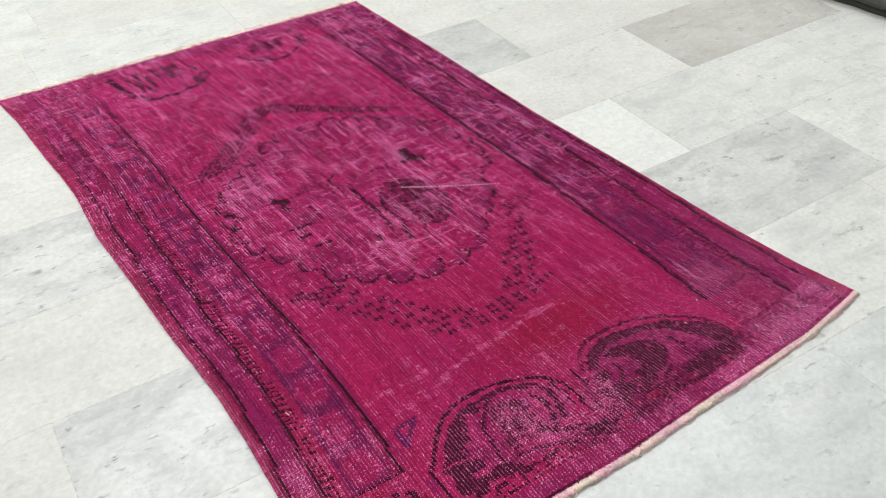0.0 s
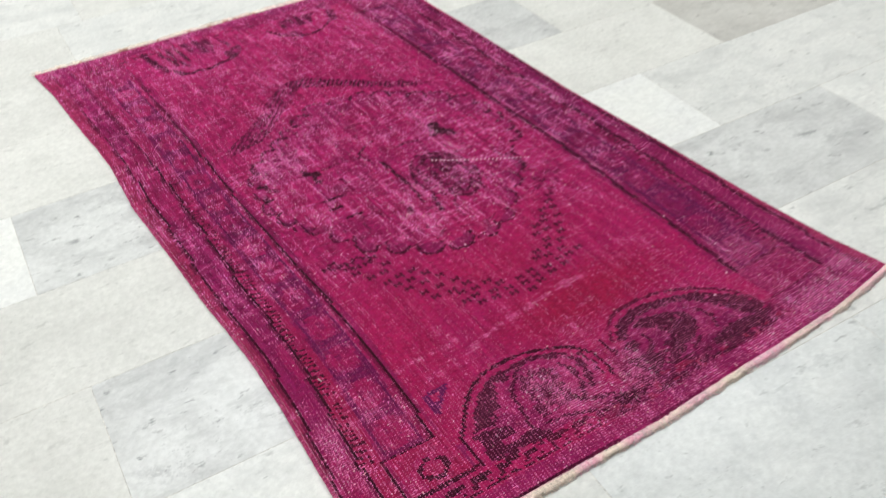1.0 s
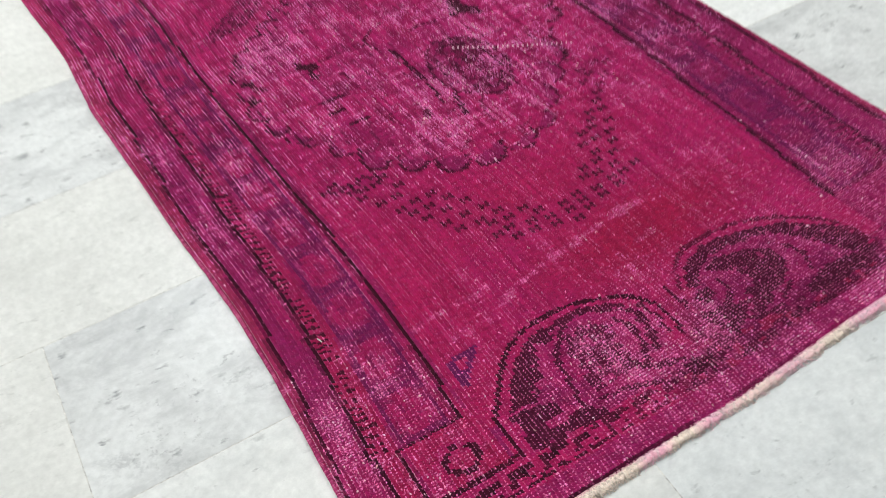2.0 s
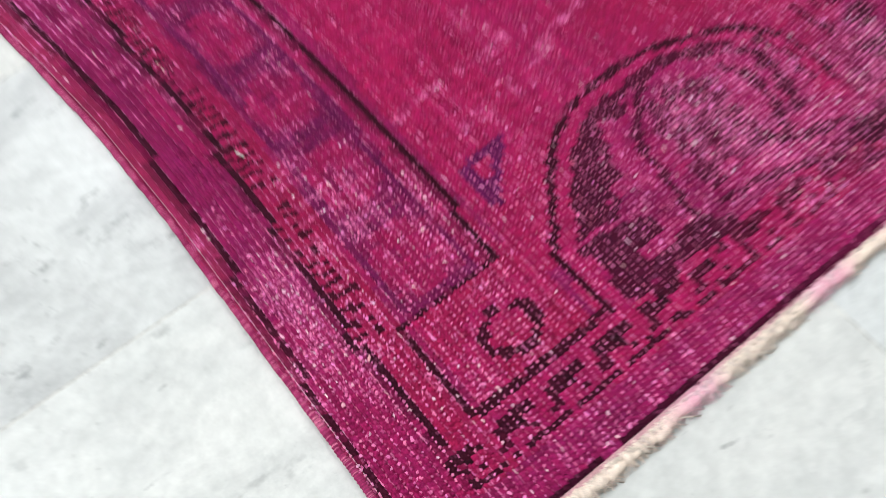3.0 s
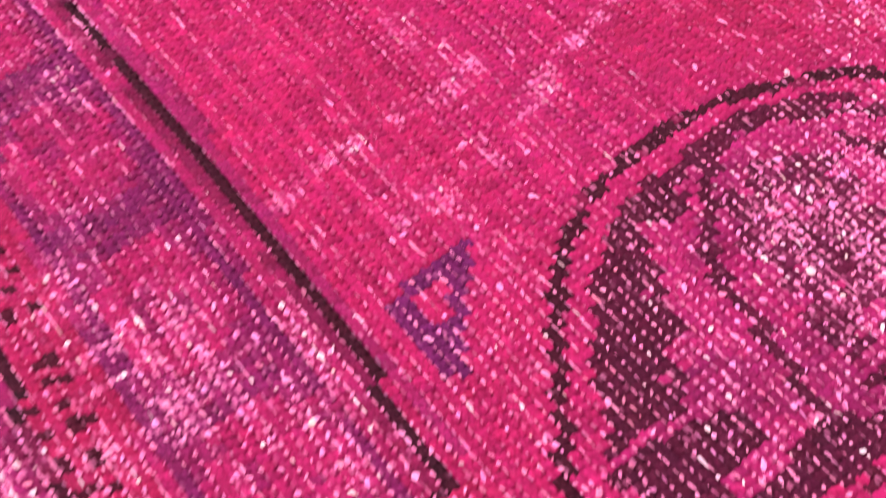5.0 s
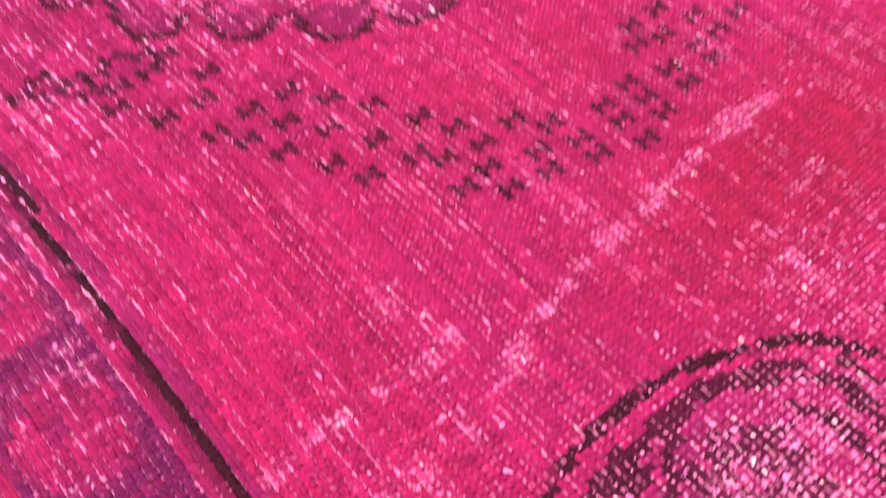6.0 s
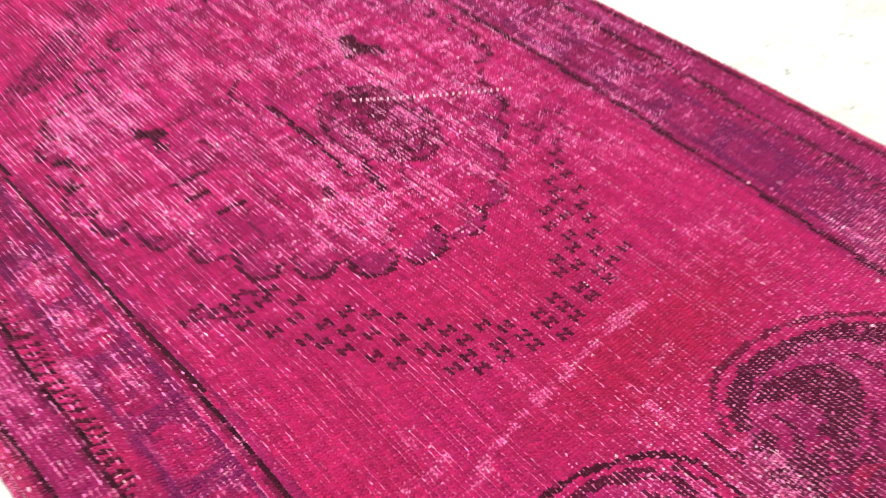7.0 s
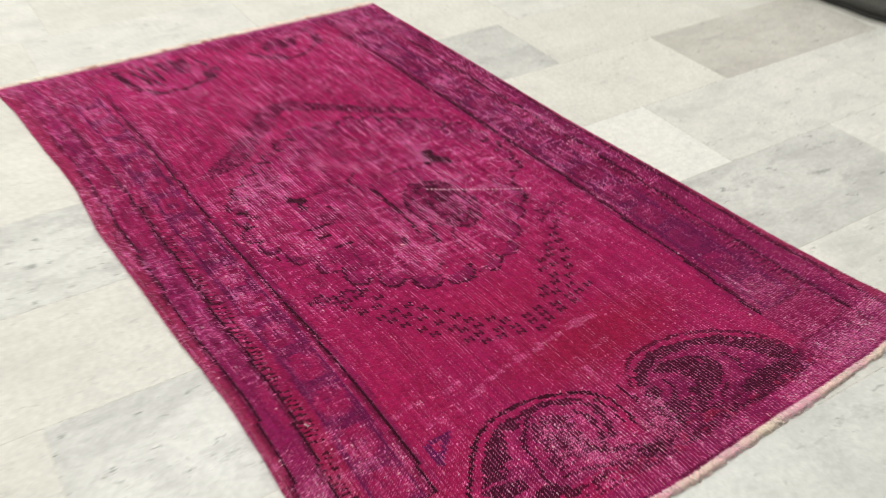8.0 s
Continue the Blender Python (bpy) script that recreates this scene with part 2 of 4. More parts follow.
wear = np.zeros((ROWS_K, COLS))


def paint(mask, colour, amount=1.0):
    m = np.clip(np.asarray(mask, float) * amount, 0, 1)[..., None]
    dye[:] = dye * (1 - m) + np.array(colour) * m


# the field: crimson with redder and more magenta clouds
dye[:] = CRIMSON
paint(np.clip(clouds(gu, gv, 0.20, 0.28, 1) * 2 - 0.7, 0, 1), MAGENTA, 0.75)
paint(np.clip(1.25 - np.hypot((gu - 0.60) / 0.22, (gv - 0.31) / 0.085), 0, 1) * 1.3, RED, 0.85)
paint(np.clip(1.2 - np.hypot((gu - 0.47) / 0.16, (gv - 0.46) / 0.07), 0, 1), RED, 0.3)
paint(np.clip((gv - 0.50) / 0.2, 0, 1), (0.350, 0.010, 0.112), 0.55)
paint(np.clip(clouds(gu, gv, 0.012, 0.12, 2) * 1.6 - 0.6, 0, 1), RED, 0.2)

# the long dark stripes wander a little: distance from the edge against the place along the rug
LEFT_STRIPES = (
    ((0.0, 0.15, 0.26, 0.33, 0.44, 0.80, 1.02, 1.29, 1.55, 1.80), (0.012, 0.010, 0.013, 0.019, 0.022, 0.024, 0.030, 0.036, 0.029, 0.023)),
    ((0.0, 0.12, 0.20, 0.26, 0.34, 0.41, 0.86, 1.14, 1.42, 1.80), (0.059, 0.060, 0.058, 0.059, 0.065, 0.069, 0.082, 0.089, 0.089, 0.068)),
    ((0.0, 0.20, 0.33, 0.72, 1.00, 1.32, 1.67, 1.80), (0.187, 0.187, 0.188, 0.194, 0.193, 0.203, 0.201, 0.200)))
RIGHT_STRIPES = (
    ((0.0, 0.12, 0.27, 0.44, 0.62, 0.84, 1.09, 1.80), (0.046, 0.043, 0.038, 0.036, 0.034, 0.030, 0.027, 0.019)),
    ((0.0, 0.15, 0.31, 0.51, 0.68, 0.90, 1.10, 1.80), (0.101, 0.099, 0.092, 0.090, 0.080, 0.074, 0.078, 0.072)),
    ((0.0, 0.18, 0.35, 0.51, 0.70, 0.85, 1.09, 1.80), (0.240, 0.240, 0.225, 0.221, 0.208, 0.203, 0.203, 0.203)))
left_half = gu < 0.55
q = np.zeros(gu.shape)
for half, at, table in ((left_half, gu, LEFT_STRIPES), (~left_half, RUG_W - gu, RIGHT_STRIPES)):
    s1, s2, s3 = (np.interp(gv, *row) for row in table)
    warped = np.where(at < s1, np.clip(at, 0, 1) / s1 * 0.0165, np.where(at < s2, 0.0165 + (at - s1) / (s2 - s1) * 0.043,
                      np.where(at < s3, 0.0595 + (at - s2) / (s3 - s2) * 0.124, 0.1835 + at - s3)))
    q = np.where(half, warped, q)
border = q < 0.183


def stripe(n, where, amount):
    """A dark line one knot wide along both sides, with a softer one beside it, stepping sideways where it wanders."""
    for table, side in ((LEFT_STRIPES, 1), (RIGHT_STRIPES, -1)):
        at = np.interp(gv[:, 0 if side > 0 else -1], *table[n])
        k = np.argmin(np.abs(gu - (at if side > 0 else RUG_W - at)[:, None]), 1)
        rows_ = np.arange(ROWS_K)
        line_, beside = np.zeros(gu.shape, bool), np.zeros(gu.shape, bool)
        line_[rows_, k], beside[rows_, k - side] = True, True
        keep = amount * np.clip(2.0 - gv / 1.15, 0.45, 1) * (0.72 + 0.28 * (clouds(gu, gv, 0.5, 0.012, 12 + n) > 0.25))
        paint(beside & where & (clouds(gu, gv, 0.5, 0.03, 13 + n) > 0.35), PLUM, 0.55 if side > 0 else 0.75)
        paint(line_ & where, DARK, keep)


def wobble(size, seed, far=0.006):
    return (clouds(gu, gv, size, size, seed) - 0.5) * far


paint(border, MAGENTA, 0.45)
paint(border & (q > 0.085), PURPLE, 0.60)
paint(border & (gu > 0.55), (0.180, 0.008, 0.071), 0.58)
paint(border & left_half, CRIMSON, 0.45 * np.clip(1.3 - gv / 0.4, 0, 1))
paint(q < 0.013, (0.30, 0.02, 0.08), 0.8)
outer = (q > 0.019) & (q < 0.057)
paint(outer, PURPLE, 0.66)
paint(outer & (clouds(gu, gv, 0.03, 0.16, 4) > 0.58), CRIMSON, 0.40)
paint(outer & (gu > 0.55), PURPLE, 0.45)
stripe(0, gv > 0, 0.92)
teeth_band = (q > 0.062) & (q < 0.088)
paint((q > 0.062) & (q < 0.094), (0.31, 0.008, 0.062), np.where(left_half, np.clip(1.25 - gv / 0.75, 0.25, 0.85), 0.12))
slant = np.where(left_half, 0.30, -0.30)
tooth = ((gv + (q - 0.06) * slant + 0.003 * np.sin(gv * 97)) / 0.0125) % 1.0
tooth_on = teeth_band & (q < 0.078 + 0.010 * clouds(gu, gv, 0.5, 0.0125, 17)) & (tooth < 0.46) & (gv > 0.19) & (gw > 0.16)
paint(tooth_on & (clouds(gu, gv, 0.012, 0.05, 3) > 0.18), DARK, np.where(left_half, 0.88, 0.62) * np.clip(1.5 - gv / 1.3, 0.45, 1))
stripe(1, gv > 0.05, 0.95)
# the wide band: rounded rose fields in stepped violet frames, one after the other
wide = (q > 0.095) & (q < 0.180) & (gv > 0.188) & (gw > 0.17)
paint(wide, VIOLET, 0.10)
step = ((gv - 0.230) / 0.0965 + 0.5) % 1.0 - 0.5          # 0 in the middle of a rose field
mid_q = np.abs(q - 0.132)
frame_edge = 0.026 - 0.012 * (np.abs(step) > 0.24) + wobble(0.015, 18, 0.008)
rose = (mid_q < frame_edge) & (np.abs(step) < 0.37)
paint(wide & ~rose & (mid_q < 0.036), VIOLET, 0.37)
paint(wide & rose, CRIMSON, np.where(left_half, 0.55, 0.18))
paint(wide & rose & (mid_q < 0.012) & (np.abs(step) < 0.13) & (clouds(gu, gv, 0.012, 0.012, 61) > 0.45), VIOLET, 0.55)
paint(wide & (np.abs(mid_q - 0.0315) < 0.0038) & (clouds(gu, gv, 0.02, 0.03, 5) > 0.24), (0.125, 0.007, 0.071), 0.60)
paint(wide & (np.abs(np.abs(step) - 0.42) < 0.06) & (mid_q < 0.030) & (clouds(gu, gv, 0.02, 0.012, 6) > 0.33), (0.125, 0.007, 0.071), 0.50)
paint(wide & (mid_q > 0.036), CRIMSON, np.where(left_half, 0.50, 0.15))
for a, b, ru, rv, k in ((0.162, 0.30, 0.014, 0.05, 0.6), (0.140, 0.385, 0.034, 0.022, 0.6), (0.150, 0.455, 0.026, 0.026, 0.5), (0.160, 0.590, 0.024, 0.04, 0.6), (0.150, 0.88, 0.045, 0.06, 0.65),
                        (0.120, 1.24, 0.040, 0.05, 0.5), (0.965, 0.42, 0.055, 0.060, 0.9), (0.985, 0.31, 0.045, 0.045, 0.7), (0.960, 0.24, 0.06, 0.035, 0.6), (1.00, 0.16, 0.05, 0.04, 0.5), (0.10, 0.50, 0.03, 0.03, 0.4)):
    paint(border * np.clip(1.3 - np.hypot((gu - a) / ru, (gv - b) / rv), 0, 1) * (0.55 + 0.6 * clouds(gu, gv, 0.02, 0.012, 19)), (0.138, 0.007, 0.071), 0.68 * k)
paint((q > 0.187) & (q < 0.196) & (gv > 0.19) & (gw > 0.16), PURPLE, 0.60)
stripe(2, (gv > 0.180) & (gw > 0.15), 0.95)

# the two short borders: a running scroll between two broken lines
for w in (gv, gw):
    near_end = w is gv
    band = (w < 0.092) & (q > 0.056)
    clear = np.clip(1.35 - gu / 0.75, 0.42, 1.0) * (1.0 if near_end else 0.6)
    paint(band, CRIMSON, np.clip(0.6 - gu / 1.2, 0.05, 0.45))
    paint(band & (gu > 0.55), PURPLE, 0.4)
    paint((w < 0.047) & (q > 0.02), (0.215, 0.010, 0.088), 0.65)
    paint((w < 0.047) & (q > 0.02) & (clouds(gu, gv, 0.05, 0.03, 62) > 0.55), MAGENTA, 0.4)
    turn_ = (gu / 0.0475) % 1.0
    wave = w + wobble(0.012, 63, 0.005)
    breaks = clouds(gu, gv, 0.010, 0.008, 7) > 0.22
    paint(band & (np.abs(wave - 0.0775) < 0.0034) & (turn_ < 0.80) & breaks, DARK, 0.92 * clear)
    paint(band & (np.abs(wave - 0.0705) < 0.0026) & (np.abs(turn_ - 0.32) < 0.16) & breaks, DARK, 0.90 * clear)
    paint(band & (np.abs(wave - 0.0545) < 0.0026) & ((turn_ > 0.30) | (turn_ < 0.06)) & breaks, DARK, 0.92 * clear)
    paint(band & (np.abs(w - 0.0745 + (turn_ - 0.40) * 0.075) < 0.0036) & (turn_ > 0.38) & (turn_ < 0.68) & breaks, DARK, 0.92 * clear)
    paint(band & (np.abs(wave - 0.0640) < 0.0024) & (np.abs(turn_ - 0.90) < 0.075) & breaks, DARK, 0.85 * clear)
    paint(band & (np.abs(wave - 0.0680) < 0.0075) & (np.abs(turn_ - 0.02) < 0.062) & breaks, DARK, 0.85 * clear)
    paint((w < (0.0150 if near_end else 0.010)) & (q > 0.008), DARK, np.clip(1.25 - gu / 0.75, 0.20, 0.9) * (1.0 if near_end else 0.3) * (clouds(gu, gv, 0.03, 0.4, 64) > 0.2))
    # the small corner squares; one keeps a clear ring and a hollow triangle beside it, the others are worn faint
    for side in (0, 1):
        a = np.where(left_half, gu, 9.0) if side == 0 else np.where(left_half, 9.0, (RUG_W - gu) * 0.80)
        clear = 0.92 if (side == 0 and near_end) else 0.45
        corner = (a > 0.092) & (a < 0.218) & (w > 0.096) & (w < 0.184)
        paint(corner, CRIMSON, 0.8 if clear > 0.5 else 0.20)
        paint(corner & (clouds(gu, gv, 0.03, 0.03, 16) > 0.40), RED, 0.5 if clear > 0.5 else 0.1)
        paint(near_line(a, w, [(0.184, 0.198), (0.180, 0.186), (0.091, 0.1845), (0.0905, 0.0965), (0.219, 0.0955)]) < 0.0030, DARK, clear * (0.55 + 0.45 * (rng.random(gu.shape) < 0.85)))
        paint((np.abs(a - 0.0975) < 0.0025) & (w > 0.100) & (w < 0.180), PURPLE, 0.5)
        if clear > 0.5:
            paint((np.abs(a - 0.211) < 0.004) & (w > 0.100) & (w < 0.150), (0.20, 0.010, 0.10), 0.6)
            ring = np.hypot((a - 0.1555) / 1.14, w - 0.1325)
            paint((np.abs(ring - 0.0195) < 0.0037) & (near_line(a, w, [(0.160, 0.152), (0.166, 0.150)]) > 0.004), DARK, 0.92 * (clouds(gu, gv, 0.008, 0.008, 11) > 0.06))
            tri = below(a, w, [(0.213, 0.268), (0.268, 0.273), (0.236, 0.240), (0.214, 0.212)])
            hole = below(a, w, [(0.225, 0.261), (0.245, 0.263), (0.232, 0.247), (0.225, 0.243)])
            paint(tri & ~hole, (0.120, 0.008, 0.085), 0.92)

# dark plum between and under the lobes, worn through in patches
ground_ = np.clip((gu - 0.42) / 0.06, 0, 1) * np.clip((0.87 - gu) / 0.03, 0, 1) * np.clip((gv - 0.044) / 0.008, 0, 1)
under = ground_ * np.clip((0.100 - gv) / 0.010, 0, 1)
gap_ = np.clip(1.3 - np.hypot((gu - 0.545) / 0.040, (gv - 0.120) / 0.065), 0, 1)
paint(np.maximum(under, gap_), (0.120, 0.005, 0.048), 0.75)
paint(np.maximum(under, gap_) * (clouds(gu, gv, 0.020, 0.012, 91) > 0.50), PLUM, 0.70)
paint(under * (clouds(gu, gv, 0.012, 0.010, 92) > 0.72), RED, 0.60)
# the lobed spandrels: outlines, then dark figures and dark lines (half width first)
LOBE_A = [(0.2195, 0.094), (0.220, 0.156), (0.240, 0.181), (0.269, 0.217), (0.296, 0.240), (0.322, 0.253), (0.353, 0.257), (0.388, 0.257), (0.423, 0.254), (0.453, 0.240), (0.480, 0.229), (0.500, 0.212), (0.515, 0.186), (0.516, 0.155), (0.508, 0.128)]
LOBE_B = [(0.560, 0.190), (0.575, 0.218), (0.592, 0.234), (0.612, 0.243), (0.650, 0.244), (0.696, 0.239), (0.735, 0.226), (0.770, 0.207), (0.803, 0.181), (0.828, 0.150), (0.842, 0.106), (0.842, 0.094)]
FIGURES_A = (
    [(0.296, 0.223), (0.330, 0.240), (0.356, 0.246), (0.361, 0.222), (0.348, 0.217), (0.331, 0.223), (0.323, 0.205), (0.311, 0.189), (0.309, 0.176), (0.291, 0.172), (0.294, 0.158), (0.277, 0.147), (0.261, 0.154), (0.243, 0.153), (0.259, 0.176), (0.272, 0.195)],
    [(0.240, 0.150), (0.261, 0.146), (0.280, 0.143), (0.301, 0.133), (0.299, 0.117), (0.268, 0.118), (0.275, 0.106), (0.325, 0.108), (0.350, 0.094), (0.351, 0.084), (0.258, 0.084), (0.238, 0.092), (0.239, 0.121)],
    [(0.470, 0.083), (0.494, 0.092), (0.516, 0.075), (0.507, 0.056), (0.482, 0.064)])
LINES_A = (
    (0.0062, (0.362, 0.234), (0.388, 0.238), (0.416, 0.239), (0.443, 0.228), (0.468, 0.212), (0.482, 0.190), (0.478, 0.165), (0.464, 0.132)), (0.0036, (0.385, 0.228), (0.362, 0.213), (0.345, 0.197), (0.338, 0.176), (0.333, 0.148), (0.328, 0.120), (0.322, 0.096)),
    (0.0046, (0.448, 0.200), (0.459, 0.176), (0.456, 0.152), (0.440, 0.120)), (0.0040, (0.495, 0.200), (0.500, 0.175), (0.494, 0.145)), (0.0040, (0.352, 0.108), (0.385, 0.100), (0.430, 0.086)),
    (0.0040, (0.542, 0.207), (0.545, 0.186), (0.546, 0.162)), (0.0045, (0.420, 0.130), (0.445, 0.105), (0.480, 0.098)))
HEART_A = [(0.373, 0.213), (0.413, 0.216), (0.441, 0.193), (0.428, 0.170), (0.432, 0.140), (0.410, 0.118), (0.352, 0.118), (0.353, 0.158), (0.362, 0.190)]
FIGURES_B = (
    [(0.574, 0.201), (0.596, 0.220), (0.633, 0.233), (0.671, 0.229), (0.700, 0.219), (0.735, 0.210), (0.770, 0.192), (0.802, 0.166), (0.828, 0.138), (0.838, 0.106), (0.832, 0.075), (0.812, 0.080), (0.796, 0.109), (0.778, 0.140), (0.750, 0.178), (0.716, 0.197), (0.650, 0.211), (0.622, 0.206), (0.601, 0.196), (0.582, 0.175), (0.571, 0.184)],
    [(0.612, 0.196), (0.640, 0.203), (0.663, 0.195), (0.686, 0.187), (0.715, 0.165), (0.718, 0.135), (0.700, 0.118), (0.679, 0.106), (0.655, 0.110), (0.649, 0.136), (0.649, 0.156), (0.637, 0.177), (0.618, 0.185)],
    [(0.563, 0.164), (0.582, 0.175), (0.596, 0.167), (0.591, 0.152), (0.575, 0.148)], [(0.628, 0.132), (0.662, 0.130), (0.666, 0.116), (0.648, 0.095), (0.628, 0.095)],
    [(0.703, 0.087), (0.755, 0.099), (0.800, 0.090), (0.812, 0.070), (0.784, 0.060), (0.736, 0.067), (0.700, 0.068)], [(0.572, 0.116), (0.608, 0.122), (0.599, 0.098), (0.570, 0.085)])
LINES_B = ((0.0042, (0.612, 0.171), (0.617, 0.152), (0.603, 0.136), (0.582, 0.130), (0.560, 0.131)), (0.0032, (0.696, 0.107), (0.669, 0.093), (0.653, 0.085), (0.630, 0.084), (0.606, 0.089)),
           (0.0036, (0.740, 0.160), (0.748, 0.130), (0.735, 0.110)), (0.0030, (0.646, 0.060), (0.668, 0.064), (0.676, 0.052), (0.694, 0.060), (0.704, 0.047), (0.724, 0.055)))
HEART_B = [(0.600, 0.130), (0.640, 0.110), (0.640, 0.092), (0.560, 0.092), (0.548, 0.140)]
# the far pair is worn to a few arcs and patches
FIGURES_FAR = ([(0.257, 0.060), (0.258, 0.131), (0.277, 0.196), (0.313, 0.238), (0.318, 0.222), (0.296, 0.190), (0.280, 0.135), (0.278, 0.060)], [(0.457, 0.184), (0.515, 0.163), (0.508, 0.200), (0.463, 0.231)],
               [(0.380, 0.060), (0.462, 0.085), (0.440, 0.174), (0.376, 0.135)], [(0.673, 0.105), (0.717, 0.089), (0.785, 0.108), (0.756, 0.165), (0.696, 0.172), (0.660, 0.152)], [(0.613, 0.150), (0.640, 0.168), (0.690, 0.190), (0.700, 0.228), (0.667, 0.218), (0.630, 0.185)],
               [(0.850, 0.060), (0.850, 0.115), (0.832, 0.176), (0.798, 0.195), (0.812, 0.150), (0.822, 0.110), (0.815, 0.070)])
LINES_FAR = ((0.0045, (0.268, 0.060), (0.270, 0.130), (0.290, 0.190), (0.325, 0.235)), (0.0050, (0.310, 0.070), (0.312, 0.130), (0.328, 0.180)), (0.0050, (0.355, 0.080), (0.360, 0.170)), (0.0040, (0.480, 0.090), (0.490, 0.150)), (0.0045, (0.615, 0.140), (0.640, 0.190), (0.690, 0.226)), (0.0060, (0.313, 0.238), (0.383, 0.250), (0.448, 0.236), (0.490, 0.212)), (0.0040, (0.700, 0.228), (0.745, 0.225), (0.798, 0.190)), (0.0040, (0.330, 0.080), (0.335, 0.150), (0.350, 0.200)))
for outline, figures, lines_, heart, seed in ((LOBE_A, FIGURES_A, LINES_A, HEART_A, 20), (LOBE_B, FIGURES_B, LINES_B, HEART_B, 40)):
    inside = below(gu, gv, outline + [(outline[-1][0], 0.086), (outline[0][0], 0.086)])
    d = near_line(gu, gv, outline)
    su, sv = gu + wobble(0.012, seed + 1, 0.005), gv + wobble(0.012, seed + 2, 0.005)
    mottle = clouds(gu, gv, 0.011, 0.009, seed)
    paint(inside, MAGENTA, 0.65)
    paint(inside & (d < 0.019), CRIMSON, 0.6)
    heart_in = below(su, sv, heart)
    paint(inside & (d > 0.030) & (clouds(gu, gv, 0.030, 0.022, seed + 3) > 0.55), (0.150, 0.006, 0.060), 0.5)
    paint(inside & (d > 0.019), (0.140, 0.005, 0.060), 0.50 if outline is LOBE_B else 0.22)
    paint(heart_in & (mottle > 0.33), PLUM, 0.85)
    for figure in figures:
        paint(below(su, sv, figure) & (mottle > 0.10), PLUM, 0.95)
    for width, *line in lines_:
        paint((near_line(su, sv, line) < width) & (mottle > 0.14), PLUM, 0.92)
    paint((d < 0.0037) & (gv > 0.09), DARK, (0.93 if outline is LOBE_A else 0.72) * (0.6 + 0.4 * (clouds(gu, gv, 0.009, 0.009, seed + 4) > 0.2)))
    wear += inside * (d > 0.016) * (0.12 + 0.30 * np.clip(clouds(gu, gv, 0.035, 0.030, seed + 9) - 0.35, 0, 1)) * (1.0 if outline is LOBE_A else 0.9) + heart_in * 0.20
su, sv = gu + wobble(0.020, 26, 0.012), gw + wobble(0.020, 27, 0.012)
mottle = clouds(gu, gv, 0.016, 0.011, 28)
for figure in FIGURES_FAR:
    paint(below(su, sv, figure), PURPLE, 0.6)
    paint(below(su, sv, figure) & (mottle > 0.10) & (clouds(gu, gv, 0.014, 0.060, 97) > 0.30), PLUM, 0.72)
for width, *line in LINES_FAR:
    paint((near_line(su, sv, line) < width + 0.001) & (mottle > 0.12), PLUM, 0.90)
wear += 0.16 * np.clip(1.2 - np.hypot((gu - 0.548) / 0.030, (gv - 0.13) / 0.09), 0, 1)

# the medallion: a wide hatched dark band runs up to a point over it and down again, narrower
ROOF_L = [(0.225, 1.165), (0.322, 1.226), (0.392, 1.292), (0.500, 1.398), (0.545, 1.398), (0.539, 1.355), (0.439, 1.258), (0.350, 1.180), (0.240, 1.146)]
ROOF_R = [(0.534, 1.395), (0.575, 1.394), (0.632, 1.346), (0.735, 1.246), (0.845, 1.160), (0.845, 1.134), (0.720, 1.214), (0.618, 1.312), (0.540, 1.356)]
su, sv = gu + wobble(0.03, 57, 0.010), gv + wobble(0.03, 58, 0.010)
for shape, deep in ((ROOF_L, 0.62), (ROOF_R, 0.78)):
    inside = below(su, sv, shape)
    rim = near_line(su, sv, shape + shape[:1])
    hatch = ((gu * 1.0 - gv * 0.9) / 0.016) % 1.0
    fade_in = np.clip((gu - 0.225) / 0.05, 0, 1) * np.clip((0.865 - gu) / 0.09, 0, 1)
    paint(inside, PURPLE, 0.45 * fade_in)
    paint(inside & ((hatch < 0.55) | (rim < 0.0035)) & (clouds(gu, gv, 0.022, 0.022, 51) > 0.28), DARK, deep * fade_in)
# small crosses under it, single ones in slanting files
CROSS_A = ((0.277, 0.613), (0.339, 0.612), (0.324, 0.589), (0.293, 0.590), (0.339, 0.560), (0.311, 0.558), (0.373, 0.562), (0.389, 0.540), (0.408, 0.516), (0.353, 0.540), (0.373, 0.519), (0.322, 0.541), (0.336, 0.517), (0.352, 0.492),
           (0.390, 0.493), (0.368, 0.468), (0.423, 0.492), (0.403, 0.467), (0.412, 0.451), (0.436, 0.469), (0.440, 0.447), (0.404, 0.428), (0.433, 0.428), (0.433, 0.410), (0.474, 0.452), (0.463, 0.423), (0.489, 0.435), (0.461, 0.402))
CROSS_B = ((0.496, 0.414), (0.494, 0.395), (0.532, 0.424), (0.532, 0.406), (0.530, 0.387), (0.559, 0.430), (0.561, 0.411), (0.560, 0.394), (0.595, 0.404), (0.595, 0.420), (0.592, 0.453), (0.606, 0.470), (0.616, 0.447), (0.627, 0.426),
           (0.656, 0.423), (0.628, 0.408), (0.637, 0.469), (0.649, 0.483), (0.669, 0.466), (0.653, 0.445), (0.682, 0.426), (0.659, 0.534), (0.640, 0.513), (0.684, 0.535), (0.672, 0.512), (0.701, 0.510), (0.717, 0.531), (0.688, 0.490))
